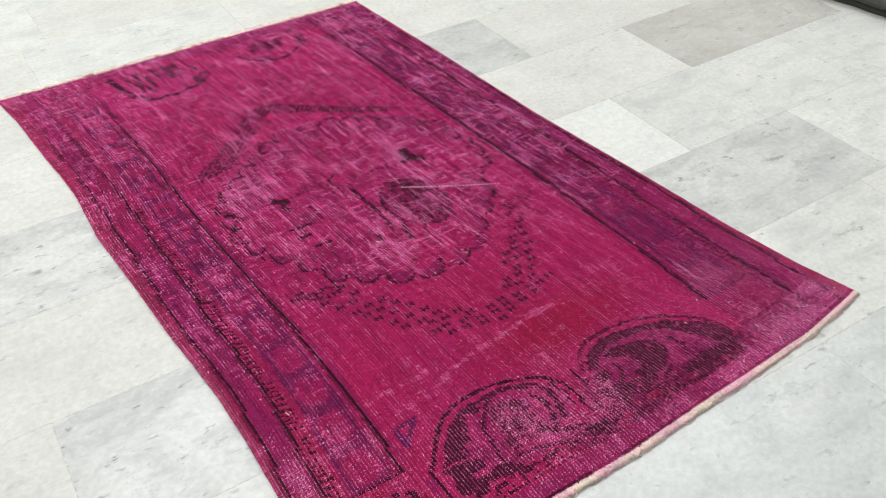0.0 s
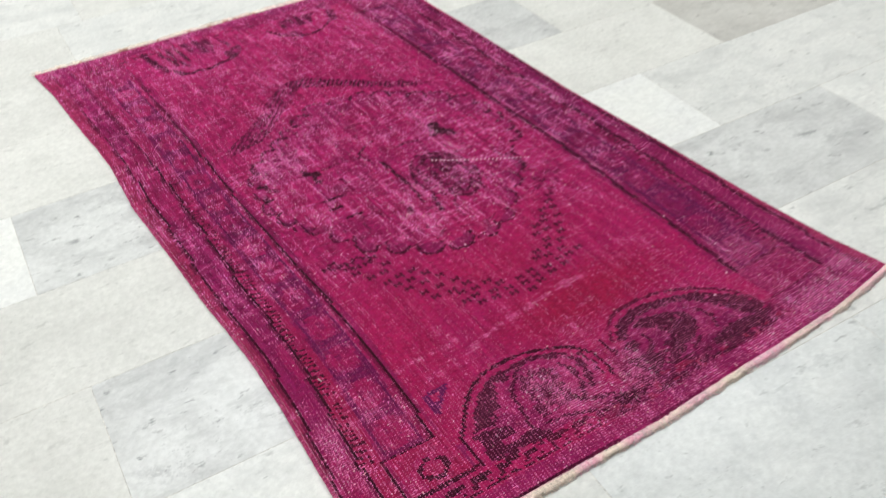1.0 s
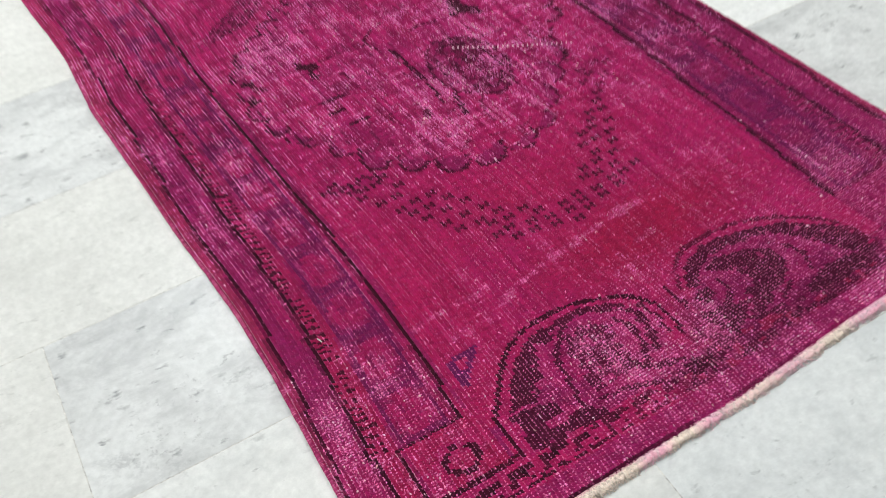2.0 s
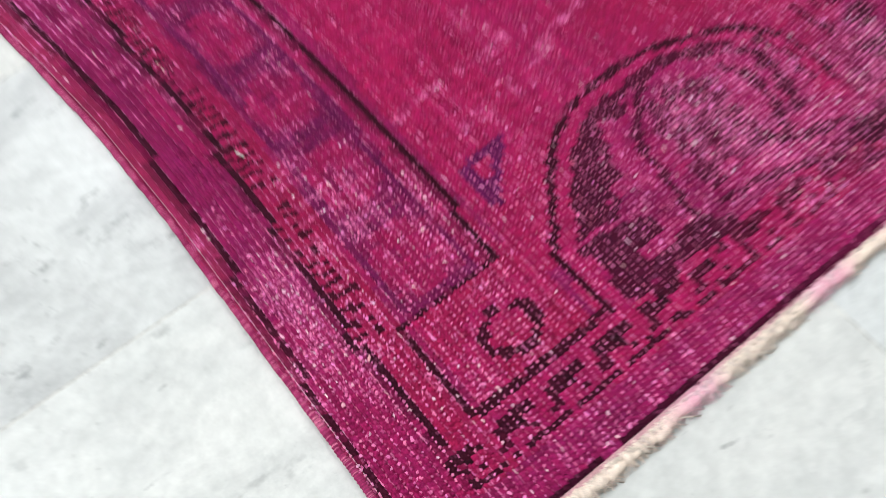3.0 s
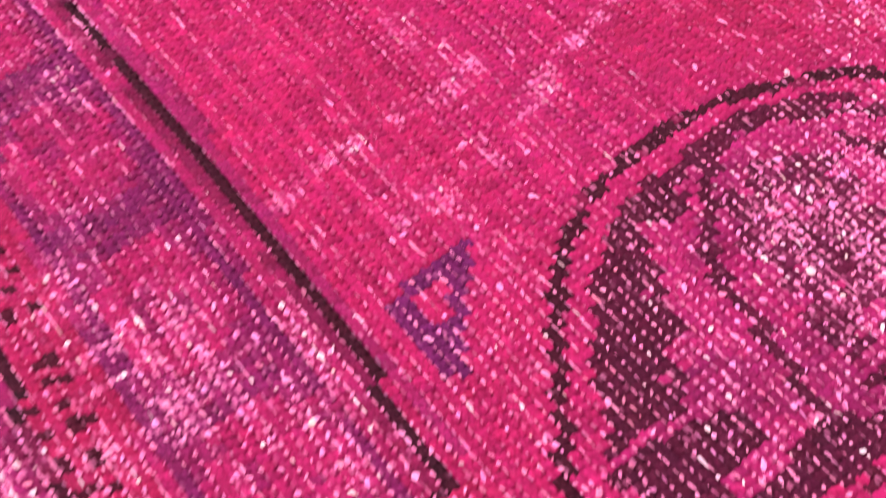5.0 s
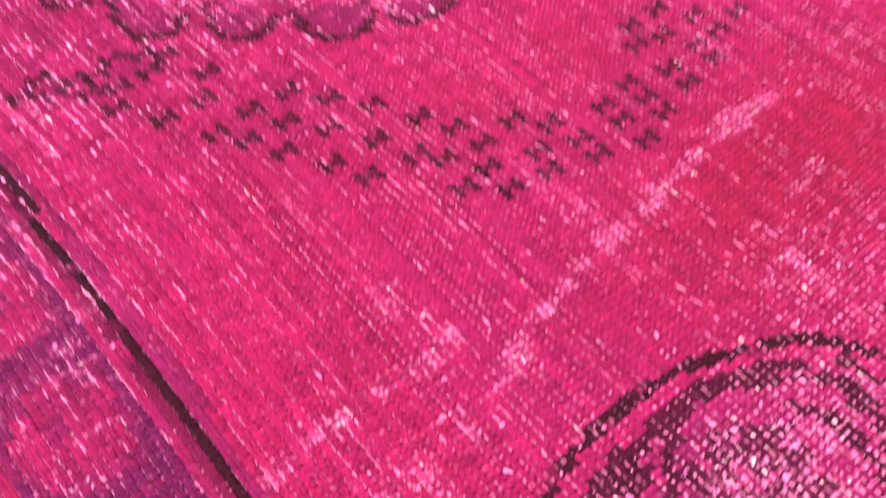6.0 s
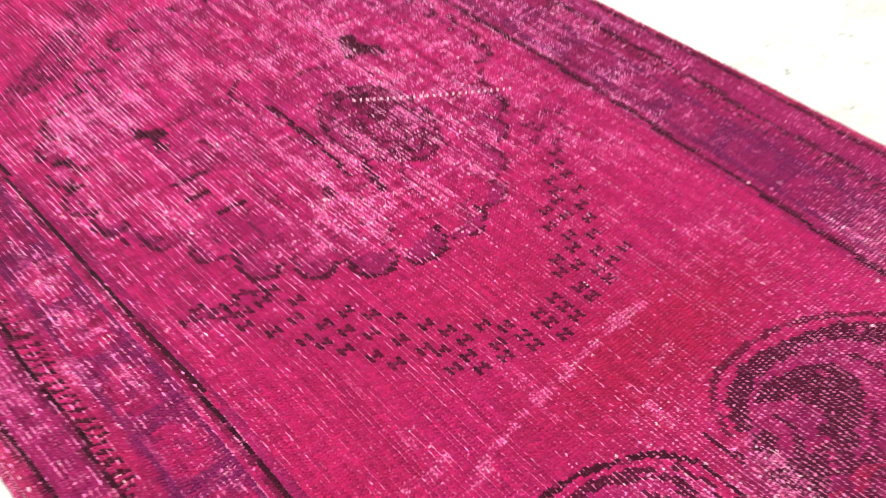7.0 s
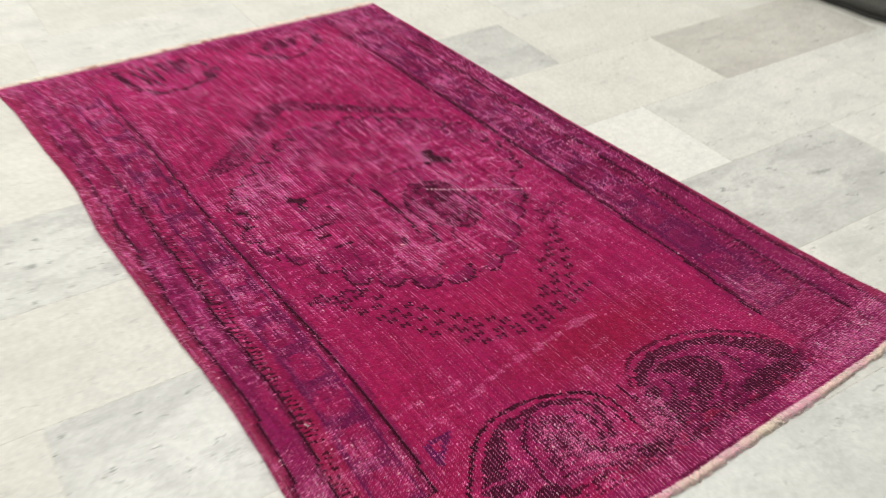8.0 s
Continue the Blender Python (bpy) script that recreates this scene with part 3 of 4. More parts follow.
CROSS_C = ((0.768, 0.667), (0.779, 0.650), (0.808, 0.669), (0.823, 0.657), (0.772, 0.615), (0.704, 0.566), (0.695, 0.548), (0.730, 0.560), (0.735, 0.585), (0.752, 0.600), (0.795, 0.630), (0.750, 0.636), (0.234, 0.660), (0.250, 0.650),
           (0.269, 0.655), (0.273, 0.636), (0.285, 0.650), (0.255, 0.667), (0.291, 0.634), (0.302, 0.657), (0.316, 0.650), (0.330, 0.639), (0.312, 0.632))
for a, b in CROSS_A + CROSS_B + CROSS_C:
    paint(np.clip(1.5 - np.hypot((gu - a) / 0.017, (gv - b) / 0.015), 0, 1), PURPLE, 0.14)
    c = int(np.argmin(np.abs(gu[int(b / 1.82 * ROWS_K)] - a)))
    r0 = int(np.argmin(np.abs(gv[:, c] - b)))
    for dr, dc, deep in ((-1, -1, 0.95), (-1, 1, 0.92), (1, -1, 0.92), (1, 1, 0.95), (0, -1, 0.80), (0, 1, 0.75), (0, 0, 0.80)):
        deep *= rng.uniform(0.82, 1.0) * (1.0 if a < 0.75 else 0.75)
        dye[r0 + dr, c + dc] = dye[r0 + dr, c + dc] * (1 - deep) + np.array(DARK) * deep
RING = [(0.550, 0.575), (0.640, 0.600), (0.745, 0.700), (0.850, 0.860), (0.855, 1.010), (0.775, 1.110), (0.670, 1.205), (0.560, 1.230), (0.490, 1.215), (0.400, 1.150), (0.275, 1.050), (0.245, 0.880), (0.300, 0.750), (0.380, 0.640), (0.450, 0.590), (0.550, 0.575)]
ring_in = below(gu, gv, RING[:-1])
for (a, b), (c, d) in zip(RING, RING[1:]):
    length = math.hypot(c - a, d - b)
    count = max(1, round(length / 0.052))
    nu, nv = (d - b) / length, -(c - a) / length
    for k in range(count):
        m = (k + 0.5) / count
        ca, cb = a + m * (c - a), b + m * (d - b)
        if cb < 0.80:
            continue
        r = length / count * 0.52
        dist = np.hypot(gu - ca, gv - cb)
        outward = (gu - ca) * nu + (gv - cb) * nv
        paint((dist < r) & (outward > 0), MAGENTA, 0.5)
        paint((dist < r - 0.003) & (outward > 0.004), PURPLE, 0.45)
        paint((np.abs(dist - r) < 0.0040) & (outward > -0.004), DARK, 0.78 * (clouds(gu, gv, 0.012, 0.012, 52) > 0.28))
# the band of plum that lies inside the far scallops
far_inside = ring_in & (gv > 0.98)
paint(far_inside & (near_line(gu, gv, RING) < 0.050), PURPLE, 0.38)
# the clear scallops along its near side
SCALLOPS = (
    [(0.229, 0.856), (0.235, 0.831), (0.252, 0.826), (0.262, 0.842)], [(0.268, 0.823), (0.262, 0.795), (0.270, 0.773), (0.288, 0.772)], [(0.304, 0.766), (0.293, 0.744), (0.299, 0.722), (0.320, 0.718)],
    [(0.335, 0.721), (0.323, 0.690), (0.326, 0.665), (0.346, 0.657), (0.362, 0.668)], [(0.379, 0.665), (0.371, 0.642), (0.377, 0.623), (0.399, 0.618), (0.416, 0.632)],
    [(0.426, 0.627), (0.418, 0.604), (0.426, 0.587), (0.446, 0.580), (0.466, 0.588), (0.473, 0.606)], [(0.479, 0.592), (0.478, 0.571), (0.498, 0.562), (0.526, 0.570), (0.536, 0.585), (0.538, 0.605)],
    [(0.536, 0.578), (0.551, 0.566), (0.574, 0.563), (0.599, 0.579), (0.602, 0.597)], [(0.606, 0.590), (0.622, 0.584), (0.641, 0.585), (0.656, 0.601), (0.649, 0.620)],
    [(0.660, 0.624), (0.674, 0.622), (0.692, 0.630), (0.699, 0.650), (0.694, 0.680)], [(0.715, 0.668), (0.731, 0.668), (0.747, 0.680), (0.749, 0.706), (0.735, 0.728)],
    [(0.757, 0.706), (0.782, 0.716), (0.790, 0.740), (0.776, 0.764)])
for n, bow in enumerate(SCALLOPS):
    paint(below(gu, gv, bow), VIOLET if n in (2, 5, 6) else PURPLE, 0.60)
    paint(near_line(gu, gv, bow) < 0.0037, DARK, (0.80 if 2 < n < 8 else 0.66) * (clouds(gu, gv, 0.008, 0.008, 52) > 0.24))

# faded motifs inside the medallion
paint(ring_in & (np.abs(clouds(gu, gv, 0.040, 0.050, 60) - 0.5) < 0.028) & (clouds(gu, gv, 0.025, 0.030, 63) > 0.52), DARK, 0.45)
paint(ring_in & (clouds(gu, gv, 0.045, 0.055, 66) > 0.60), PURPLE, 0.28)
BLOTS = (
    [(0.363, 1.007), (0.369, 0.990), (0.394, 0.982), (0.396, 0.966), (0.381, 0.959), (0.380, 0.930), (0.363, 0.938), (0.370, 0.969), (0.354, 0.983)],
    [(0.708, 1.004), (0.732, 0.996), (0.722, 0.970), (0.748, 0.943), (0.740, 0.920), (0.711, 0.943), (0.680, 0.950), (0.692, 0.975)],
    [(0.478, 0.750), (0.496, 0.742), (0.492, 0.725), (0.474, 0.728)], [(0.412, 0.930), (0.426, 0.925), (0.432, 0.898), (0.420, 0.903)], [(0.250, 1.010), (0.262, 1.000), (0.285, 0.955), (0.262, 0.965)],
    [(0.238, 0.962), (0.252, 0.955), (0.252, 0.930), (0.240, 0.936)])
for blot in BLOTS:
    paint(below(gu + wobble(0.010, 70, 0.006), gv + wobble(0.010, 71, 0.006), blot), DARK, 0.88 if blot is BLOTS[0] or blot is BLOTS[1] else 0.70)
STEMS = (
    (0.0040, 0.85, (0.530, 0.931), (0.532, 0.893), (0.532, 0.841), (0.529, 0.787), (0.522, 0.746)), (0.0050, 0.88, (0.557, 0.760), (0.545, 0.735), (0.538, 0.698)), (0.0038, 0.8, (0.340, 0.868), (0.389, 0.865)),
    (0.0042, 0.85, (0.339, 0.832), (0.367, 0.831)), (0.0042, 0.85, (0.359, 0.786), (0.393, 0.786)), (0.0030, 0.65, (0.401, 0.976), (0.430, 0.980), (0.468, 0.982)),
    (0.0034, 0.75, (0.560, 1.021), (0.534, 1.010), (0.509, 0.994), (0.500, 0.974), (0.508, 0.950)), (0.0030, 0.65, (0.592, 0.962), (0.621, 0.968), (0.651, 0.955)))
SPRIGS = (
    (0.0034, 0.72, (0.608, 0.903), (0.646, 0.883), (0.673, 0.864), (0.735, 0.857)), (0.0036, 0.70, (0.791, 0.766), (0.800, 0.790), (0.819, 0.801)), (0.0036, 0.65, (0.785, 0.735), (0.767, 0.700)),
    (0.0040, 0.70, (0.461, 0.676), (0.476, 0.664), (0.503, 0.648)), (0.0032, 0.55, (0.505, 0.640), (0.470, 0.618)), (0.0030, 0.65, (0.575, 0.640), (0.562, 0.660), (0.570, 0.700), (0.590, 0.722)),
    (0.0040, 0.60, (0.254, 1.040), (0.277, 1.055), (0.294, 1.049), (0.280, 1.030)), (0.0040, 0.5, (0.417, 1.184), (0.430, 1.154)), (0.0038, 0.55, (0.366, 1.158), (0.371, 1.116)), (0.0036, 0.5, (0.238, 0.935), (0.239, 0.897), (0.262, 0.866)))
for width, k, *line in STEMS + SPRIGS:
    paint(near_line(gu, gv, line) < width, DARK, k * (clouds(gu, gv, 0.010, 0.010, 53) > 0.18))
FLOWER = [(0.640, 0.895), (0.605, 0.904), (0.575, 0.880), (0.558, 0.850), (0.548, 0.812), (0.558, 0.763), (0.585, 0.732), (0.621, 0.704), (0.655, 0.718), (0.683, 0.755), (0.694, 0.795), (0.686, 0.845), (0.665, 0.880)]
bloom = below(gu, gv, FLOWER)
rim = near_line(gu, gv, FLOWER + FLOWER[:1])
paint(bloom, (0.205, 0.008, 0.070), 0.65)
paint(bloom & (clouds(gu, gv, 0.014, 0.014, 59) > 0.58), PLUM, 0.55)
paint(rim < 0.0034, DARK, 0.68 * (clouds(gu, gv, 0.010, 0.010, 50) > 0.32))
paint(bloom & (np.abs(rim - 0.020) < 0.0032), DARK, 0.70 * (clouds(gu, gv, 0.010, 0.010, 49) > 0.34))
paint(bloom & (rim > 0.034) & (((gu - gv) / 0.011) % 1.0 < 0.5), DARK, 0.55)

# wear: pale knots in streaks along and across, and in patches
column, line_no = np.meshgrid(np.arange(COLS, dtype=float), np.arange(ROWS_K, dtype=float))
streak = clouds(column, gv, 1.0, 0.13, 30)
across = clouds(gu, line_no, 0.05, 1.0, 32)
patch = clouds(gu, gv, 0.10, 0.13, 33)
fine = clouds(gu, gv, 0.018, 0.022, 34)
near_zone = np.where(border, np.clip((0.42 - gv) / 0.16, 0, 1), np.clip((0.31 - gv) / 0.09, 0, 1))      # the near end is worn evenly, bead by bead
lines = np.clip(streak - 0.66, 0, 1) * 1.5 + np.clip(across - 0.74, 0, 1) * 1.2
plaid = clouds(gu, gv, 0.035, 0.045, 42)
hatch_ = np.clip(clouds(gu, line_no, 0.022, 1.0, 41) - 0.50, 0, 1) * 1.7
wear += 0.07 + 0.07 * np.clip((gv - 0.50) / 0.3, 0, 1) + 0.09 * near_zone + lines * (0.25 + 0.7 * patch)
wear += hatch_ * np.clip(plaid - 0.46, 0, 1) * (0.9 + 0.9 * border + 0.6 * ring_in)
wear += 0.30 * np.clip(patch - 0.56, 0, 1) + border * (0.05 + 0.55 * np.clip(clouds(gu, gv, 0.05, 0.09, 35) - 0.50, 0, 1))
wear += ring_in * (0.02 + lines * 0.6 + 0.46 * np.clip(clouds(gu, gv, 0.030, 0.080, 36) - 0.50, 0, 1))
wear += (gv > 0.68) * 0.52 * np.clip(clouds(gu, gv, 0.045, 0.060, 45) - 0.55, 0, 1) + border * 0.7 * np.clip(clouds(gu, gv, 0.022, 0.035, 46) - 0.55, 0, 1)
wear += np.clip(1.2 - gw / 0.40, 0, 1) * 0.34 * clouds(gu, gv, 0.05, 0.05, 37) + 0.22 * np.clip(1.3 - gw / 0.05, 0, 1)
for a, b, ru, rv, k in ((0.42, 0.68, 0.10, 0.06, 0.45), (0.49, 0.68, 0.07, 0.05, 0.38), (0.035, 0.265, 0.020, 0.050, 0.75), (0.128, 0.318, 0.034, 0.022, 0.55), (0.120, 0.282, 0.030, 0.022, 0.30),
                        (0.030, 0.215, 0.020, 0.025, 0.35), (0.962, 0.020, 0.05, 0.040, 0.70), (0.90, 0.040, 0.07, 0.030, 0.45), (0.79, 0.025, 0.07, 0.030, 0.45), (0.66, 0.60, 0.05, 0.035, 0.35),
                        (0.94, 0.64, 0.06, 0.05, 0.45), (1.01, 0.95, 0.05, 0.12, 0.40), (0.93, 0.25, 0.06, 0.05, 0.16)):
    wear += k * np.clip(1.25 - np.hypot((gu - a) / ru, (gv - b) / rv), 0, 1) * (0.25 + 0.9 * fine + 0.8 * lines)
for a, b, ru, rv, k in ((0.77, 0.35, 0.07, 0.08, 0.36), (0.52, 0.25, 0.045, 0.030, 0.40), (0.80, 0.57, 0.05, 0.05, 0.34), (0.85, 0.99, 0.05, 0.06, 0.40), (0.31, 1.07, 0.05, 0.07, 0.45), (0.46, 1.11, 0.05, 0.08, 0.42),
                        (0.59, 1.43, 0.12, 0.06, 0.25), (0.49, 0.78, 0.05, 0.07, 0.40), (0.035, 0.05, 0.03, 0.08, 0.16), (0.15, 0.14, 0.06, 0.05, 0.14), (0.29, 1.66, 0.03, 0.06, 0.5), (0.20, 1.40, 0.06, 0.12, 0.22), (0.55, 0.13, 0.04, 0.05, 0.35), (0.43, 0.10, 0.06, 0.05, 0.40), (0.52, 0.07, 0.05, 0.035, 0.30)):
    wear += k * np.clip(1.25 - np.hypot((gu - a) / ru, (gv - b) / rv), 0, 1) * (0.25 + 0.9 * fine + 1.2 * lines)
# old creases, worn through in spots
CREASES = ([(0.204, 0.341), (0.238, 0.344), (0.296, 0.346), (0.330, 0.346)], [(0.330, 0.312), (0.350, 0.318), (0.386, 0.330), (0.423, 0.337), (0.473, 0.343), (0.510, 0.350), (0.560, 0.356), (0.625, 0.358)], [(0.242, 0.296), (0.286, 0.298), (0.301, 0.299)], [(0.560, 0.368), (0.620, 0.358)])
spots = clouds(gu, gv, 0.009, 0.009, 38)
for n, crease in enumerate(CREASES):
    crease_d = near_line(gu, gv, crease) + wobble(0.03, 72, 0.005)
    wear += np.clip(1.15 - crease_d / 0.008, 0, 1) * (0.52 + 1.5 * np.clip(spots - 0.38, 0, 1)) * (0.9, 1.2, 0.6, 0.7)[n]
wear += 0.17 * np.clip((gu - 0.30) / 0.12, 0, 1) * np.clip((0.245 - gv) / 0.03, 0, 1) * (0.3 + 1.2 * clouds(gu, gv, 0.040, 0.050, 93))
wear += 0.30 * (gu > 0.84) * np.clip(1.3 - np.hypot((gu - 0.93) / 0.06, (gv - 0.075) / 0.06), 0, 1) * (0.3 + fine)
wear += 0.16 * np.clip((gu - 0.66) / 0.05, 0, 1) * np.clip((0.90 - gu) / 0.03, 0, 1) * np.clip(1.2 - np.abs(gv - 0.60) / 0.25, 0, 1) * clouds(gu, gv, 0.030, 0.060, 98)
bare_warp = rng.random(COLS) < 0.16
reach = rng.uniform(0.02, 0.10, COLS)
wear += 0.11 * np.clip(1.3 - gv / 0.05, 0, 1) + 0.30 * (bare_warp & (gv < reach))
wear -= 0.08 * (near_line(gu, gv, [(0.52, 0.305), (0.72, 0.305)]) < 0.030)
wear -= 0.45 * (q > 0.177) * (q < 0.189) * (gv > 0.22)
wear -= 0.14 * (gu > 0.85) * np.clip(1.2 - np.abs(gv - 0.33) / 0.10, 0, 1)
wear *= 1 - 0.30 * np.clip((gu - 0.57) / 0.02, 0, 1) * np.clip((0.86 - gu) / 0.02, 0, 1) * np.clip((0.25 - gv) / 0.02, 0, 1) * np.clip((gv - 0.05) / 0.02, 0, 1)
wear *= np.where((gu > 0.86) & (gv > 0.09) & (gv < 0.50), 0.68, 1.0) * np.where(border & (gv > 0.36), 0.78, 1.0)
# worn spots gather in short runs along the warp and along the weft
clump = np.clip(np.maximum(clouds(gu, gv, 0.0066, 0.036, 80) - 0.45, 0.85 * (clouds(gu, gv, 0.026, 0.0055, 81) - 0.47)) * 2.2, 0, 1)
clump *= 0.55 + 0.9 * clouds(gu, gv, 0.05, 0.06, 82)
wear *= np.where(near_zone > 0.5, 0.80 + 0.5 * clump, 0.52 + 1.25 * clump)
dark_knots = dye[..., 0] < 0.09
wear = np.clip(0.80 * wear * np.where(dark_knots, np.where(gv > 0.35, 0.65, 0.72), 1.0), 0.015, 0.8)

# worn knots fade towards pale pink; every knot differs a little
fade = (0.30 + 0.30 * (1 - near_zone))[..., None] * np.clip(wear - 0.22, 0, 0.55)[..., None] * (0.15 + 0.85 * rng.random((ROWS_K, COLS, 1))) * np.where(dark_knots, 0.2, 1.0)[..., None]
knots = dye * (1 - fade) + np.array((0.60, 0.062, 0.27)) * fade
knots *= (0.87 + 0.22 * rng.random((ROWS_K, COLS, 1))) * (0.92 + 0.16 * clouds(column, gv, 1.0, 0.07, 39))[..., None]
further = np.clip((gv - 0.40) / 0.35, 0.25, 1.0)
knots *= (1 + further * (0.50 * (clouds(column, gv, 1.0, 0.035, 14) - 0.5) + 0.42 * (clouds(gu, line_no, 0.030, 1.0, 15) - 0.5)))[..., None]
knots *= 1 + rng.normal(0, 0.035, (ROWS_K, COLS, 3))
knots *= (1 - 0.18 * (1 - clump) * np.clip((gv - 0.45) / 0.3, 0, 1) * (1 - 0.5 * (gw < 0.3)))[..., None]
knots = np.clip(knots * 1.01, 0.002, 0.9)

rug = tagged(new("rug"), "worn magenta and purple overdyed hand-knotted wool rug with a pale fringe", "rug")


def sag(x, y):
    """The gentle waves of a rug that does not lie quite flat."""
    return 0.0010 * np.sin(x * 9 + y * 3.1) + 0.0008 * np.sin(y * 11 - x * 4)


# pile: two small cushions a knot, grooves between the columns of knots, shallow ones within
NODES = COLS * 2
cu, cs = np.meshgrid(np.arange(NODES + 1) / NODES * RUG_W, np.arange(ROWS_K + 1) / ROWS_K)
inner = np.zeros(cu.shape)
inner[1:-1, 1:-1] = 1
groove = np.where(np.arange(NODES + 1) % 2 == 0, 0.0029, 0.0012)[None, :]
cu = cu + rng.normal(0, 0.00030, cu.shape) * inner
cs = cs + rng.normal(0, 0.00016, cs.shape) * inner
kx, ky = rug_place(cu, cs)
kz = TOP - groove + sag(kx, ky) + rng.normal(0, 0.00030, cu.shape)
nu_, ns_ = np.meshgrid((np.arange(NODES) + 0.5) / NODES * RUG_W, (np.arange(ROWS_K) + 0.5) / ROWS_K)
ns_ = ns_ + (np.repeat(rng.uniform(-0.30, 0.30, COLS), 2) + np.where(np.arange(NODES) % 2 == 0, 0.17, -0.17))[None, :] / ROWS_K
mx, my = rug_place(nu_, ns_)
mz = TOP + sag(mx, my) + rng.normal(0, 0.00045, nu_.shape) - np.repeat(0.0007 * fade[..., 0] + 0.0004 * dark_knots, 2, 1)
tops_ = []
for a, b in ((-1, -1), (1, -1), (1, 1), (-1, 1)):
    tu = nu_ + a * RUG_W / NODES * 0.5 * rng.uniform(0.45, 0.74, nu_.shape) + rng.normal(0, 0.00022, nu_.shape)
    ts = ns_ + b / ROWS_K * 0.5 * rng.uniform(0.52, 0.80, nu_.shape)
    tx, ty = rug_place(tu, ts)
    tops_.append(np.stack([tx, ty, mz + rng.normal(0, 0.00030, nu_.shape)], -1).reshape(-1, 3))
corners, knots_n = cu.size, nu_.size
verts = np.concatenate([np.stack([kx, ky, kz], -1).reshape(-1, 3)] + tops_)
r, c = np.meshgrid(np.arange(ROWS_K), np.arange(NODES), indexing="ij")
sw = (r * (NODES + 1) + c).ravel()
foot = [sw, sw + 1, sw + NODES + 2, sw + NODES + 1]
head = [corners + k * knots_n + (r * NODES + c).ravel() for k in range(4)]
faces = [np.stack(head, -1)] + [np.stack([foot[k], foot[(k + 1) % 4], head[(k + 1) % 4], head[k]], -1) for k in range(4)]
tris = np.stack(faces, 1).reshape(-1, 4)
# in worn places single knots are bare at the crown
node_wear = np.repeat(wear, 2, 1)
bald = np.clip(rng.normal(-0.42, 0.22, nu_.shape) + 1.05 * node_wear, 0, 0.70)[..., None]
node_dye = np.repeat(knots, 2, 1) * (0.94 + 0.12 * rng.random((ROWS_K, NODES, 1)))
crown = node_dye * (1 - bald) + np.array((0.82, 0.175, 0.42)) * rng.uniform(0.8, 1.1, bald.shape) * bald
face_dye = np.stack([crown] + [node_dye] * 4, 2).reshape(-1, 3)
tagged(fast_mesh("pile_surface", verts, tris, WOOL, face_dye, rug), "crimson pile with dark floral pattern", kind="stuff")

# flecks: the pale cotton that shows between worn knots
pitch = RUG_W / COLS
edge_pick = rng.random(wear.shape) < np.clip(0.80 + 0.10 * near_zone + wear * 0.5, 0, 0.97)
heart_pick = rng.random(wear.shape) < np.clip(wear * 1.0 - 0.28, 0.006, 0.45)
spot_w = np.concatenate([np.ones(edge_pick.sum(), bool), np.zeros(heart_pick.sum(), bool)])
fu = np.concatenate([mu[edge_pick] + pitch * (0.5 + rng.normal(0, 0.04, edge_pick.sum())), mu[heart_pick] + pitch * rng.normal(0, 0.12, heart_pick.sum())])
fs = np.concatenate([gs[edge_pick], gs[heart_pick]])
fs = fs + rng.normal(0, 0.00018, len(fs))
warp_line = np.clip((clouds(column, gv, 1.0, 0.16, 94) - 0.38) * 2.6, 0, 1) * (0.55 + 0.6 * clouds(gu, gv, 0.10, 0.10, 95)) * np.where(border & (gv > 0.3), 0.6, 1.0)
dash = np.maximum(clouds(column, gv, 1.0, 0.026, 44), 0.97 * clouds(gu, line_no, 0.022, 1.0, 47)) + rng.uniform(-0.08, 0.08, gv.shape)
fw, local, along, bare, near_, dark_, lined = (np.concatenate([f[edge_pick], f[heart_pick]]) for f in (wear, knots, streak, dash, near_zone, dark_knots, warp_line))
ok = (fu < RUG_W - 0.002) & (fs > 0.004) & (fs < 0.996)
fu, fs, fw, local, in_groove, along, bare, near_, dark_, lined = (f[ok] for f in (fu, fs, fw, local, spot_w, along, bare, near_, dark_, lined))
count = len(fu)
fx, fy = rug_place(fu, fs)
# two kinds: bare warp threads that run along the columns, and round worn knot backs
thread = ((rng.random(count) < np.clip(0.80 - 0.9 * fw, 0.25, 0.80) * (1 - 0.55 * near_)) | (lined > 0.45) & (rng.random(count) < 0.85 - 0.60 * near_)) & in_groove
# runs of several knots are worn bare, the others only show a faint thread
calm = np.clip((0.68 - fs * 1.82) / 0.22, 0, 1)           # the open field before the medallion keeps most of its wool
worn = bare > 0.950 + 0.05 * calm - 0.85 * fw
runs = np.where(worn, rng.normal(0.95, 0.20, count) - 0.30 * calm, np.where(thread, rng.normal(0.08, 0.08, count) + 0.38 * along, rng.normal(0.10, 0.12, count) + 0.4 * fw))
even = np.where(thread, rng.normal(0.08, 0.08, count) + 0.26 * along + fw * 0.8, rng.normal(0.47, 0.24, count) + fw * 1.45)
even = np.where(dark_, np.maximum(even, rng.normal(0.40, 0.28, count) + 0.85 * fw), even)
near_half = rng.random(count) < near_
string = np.where(thread, 0.85 * lined * rng.uniform(0.45, 1.15, count) * np.where(dark_, 0.6, 1.0), 0.0)
runs, even = np.maximum(runs, string), np.maximum(even, string)
worn &= ~near_half
pale = np.clip(np.where(near_half, even, runs), 0.0, 1.05)
big = rng.random(count) < 0.0016
pale = np.where(big, 0.9, pale)
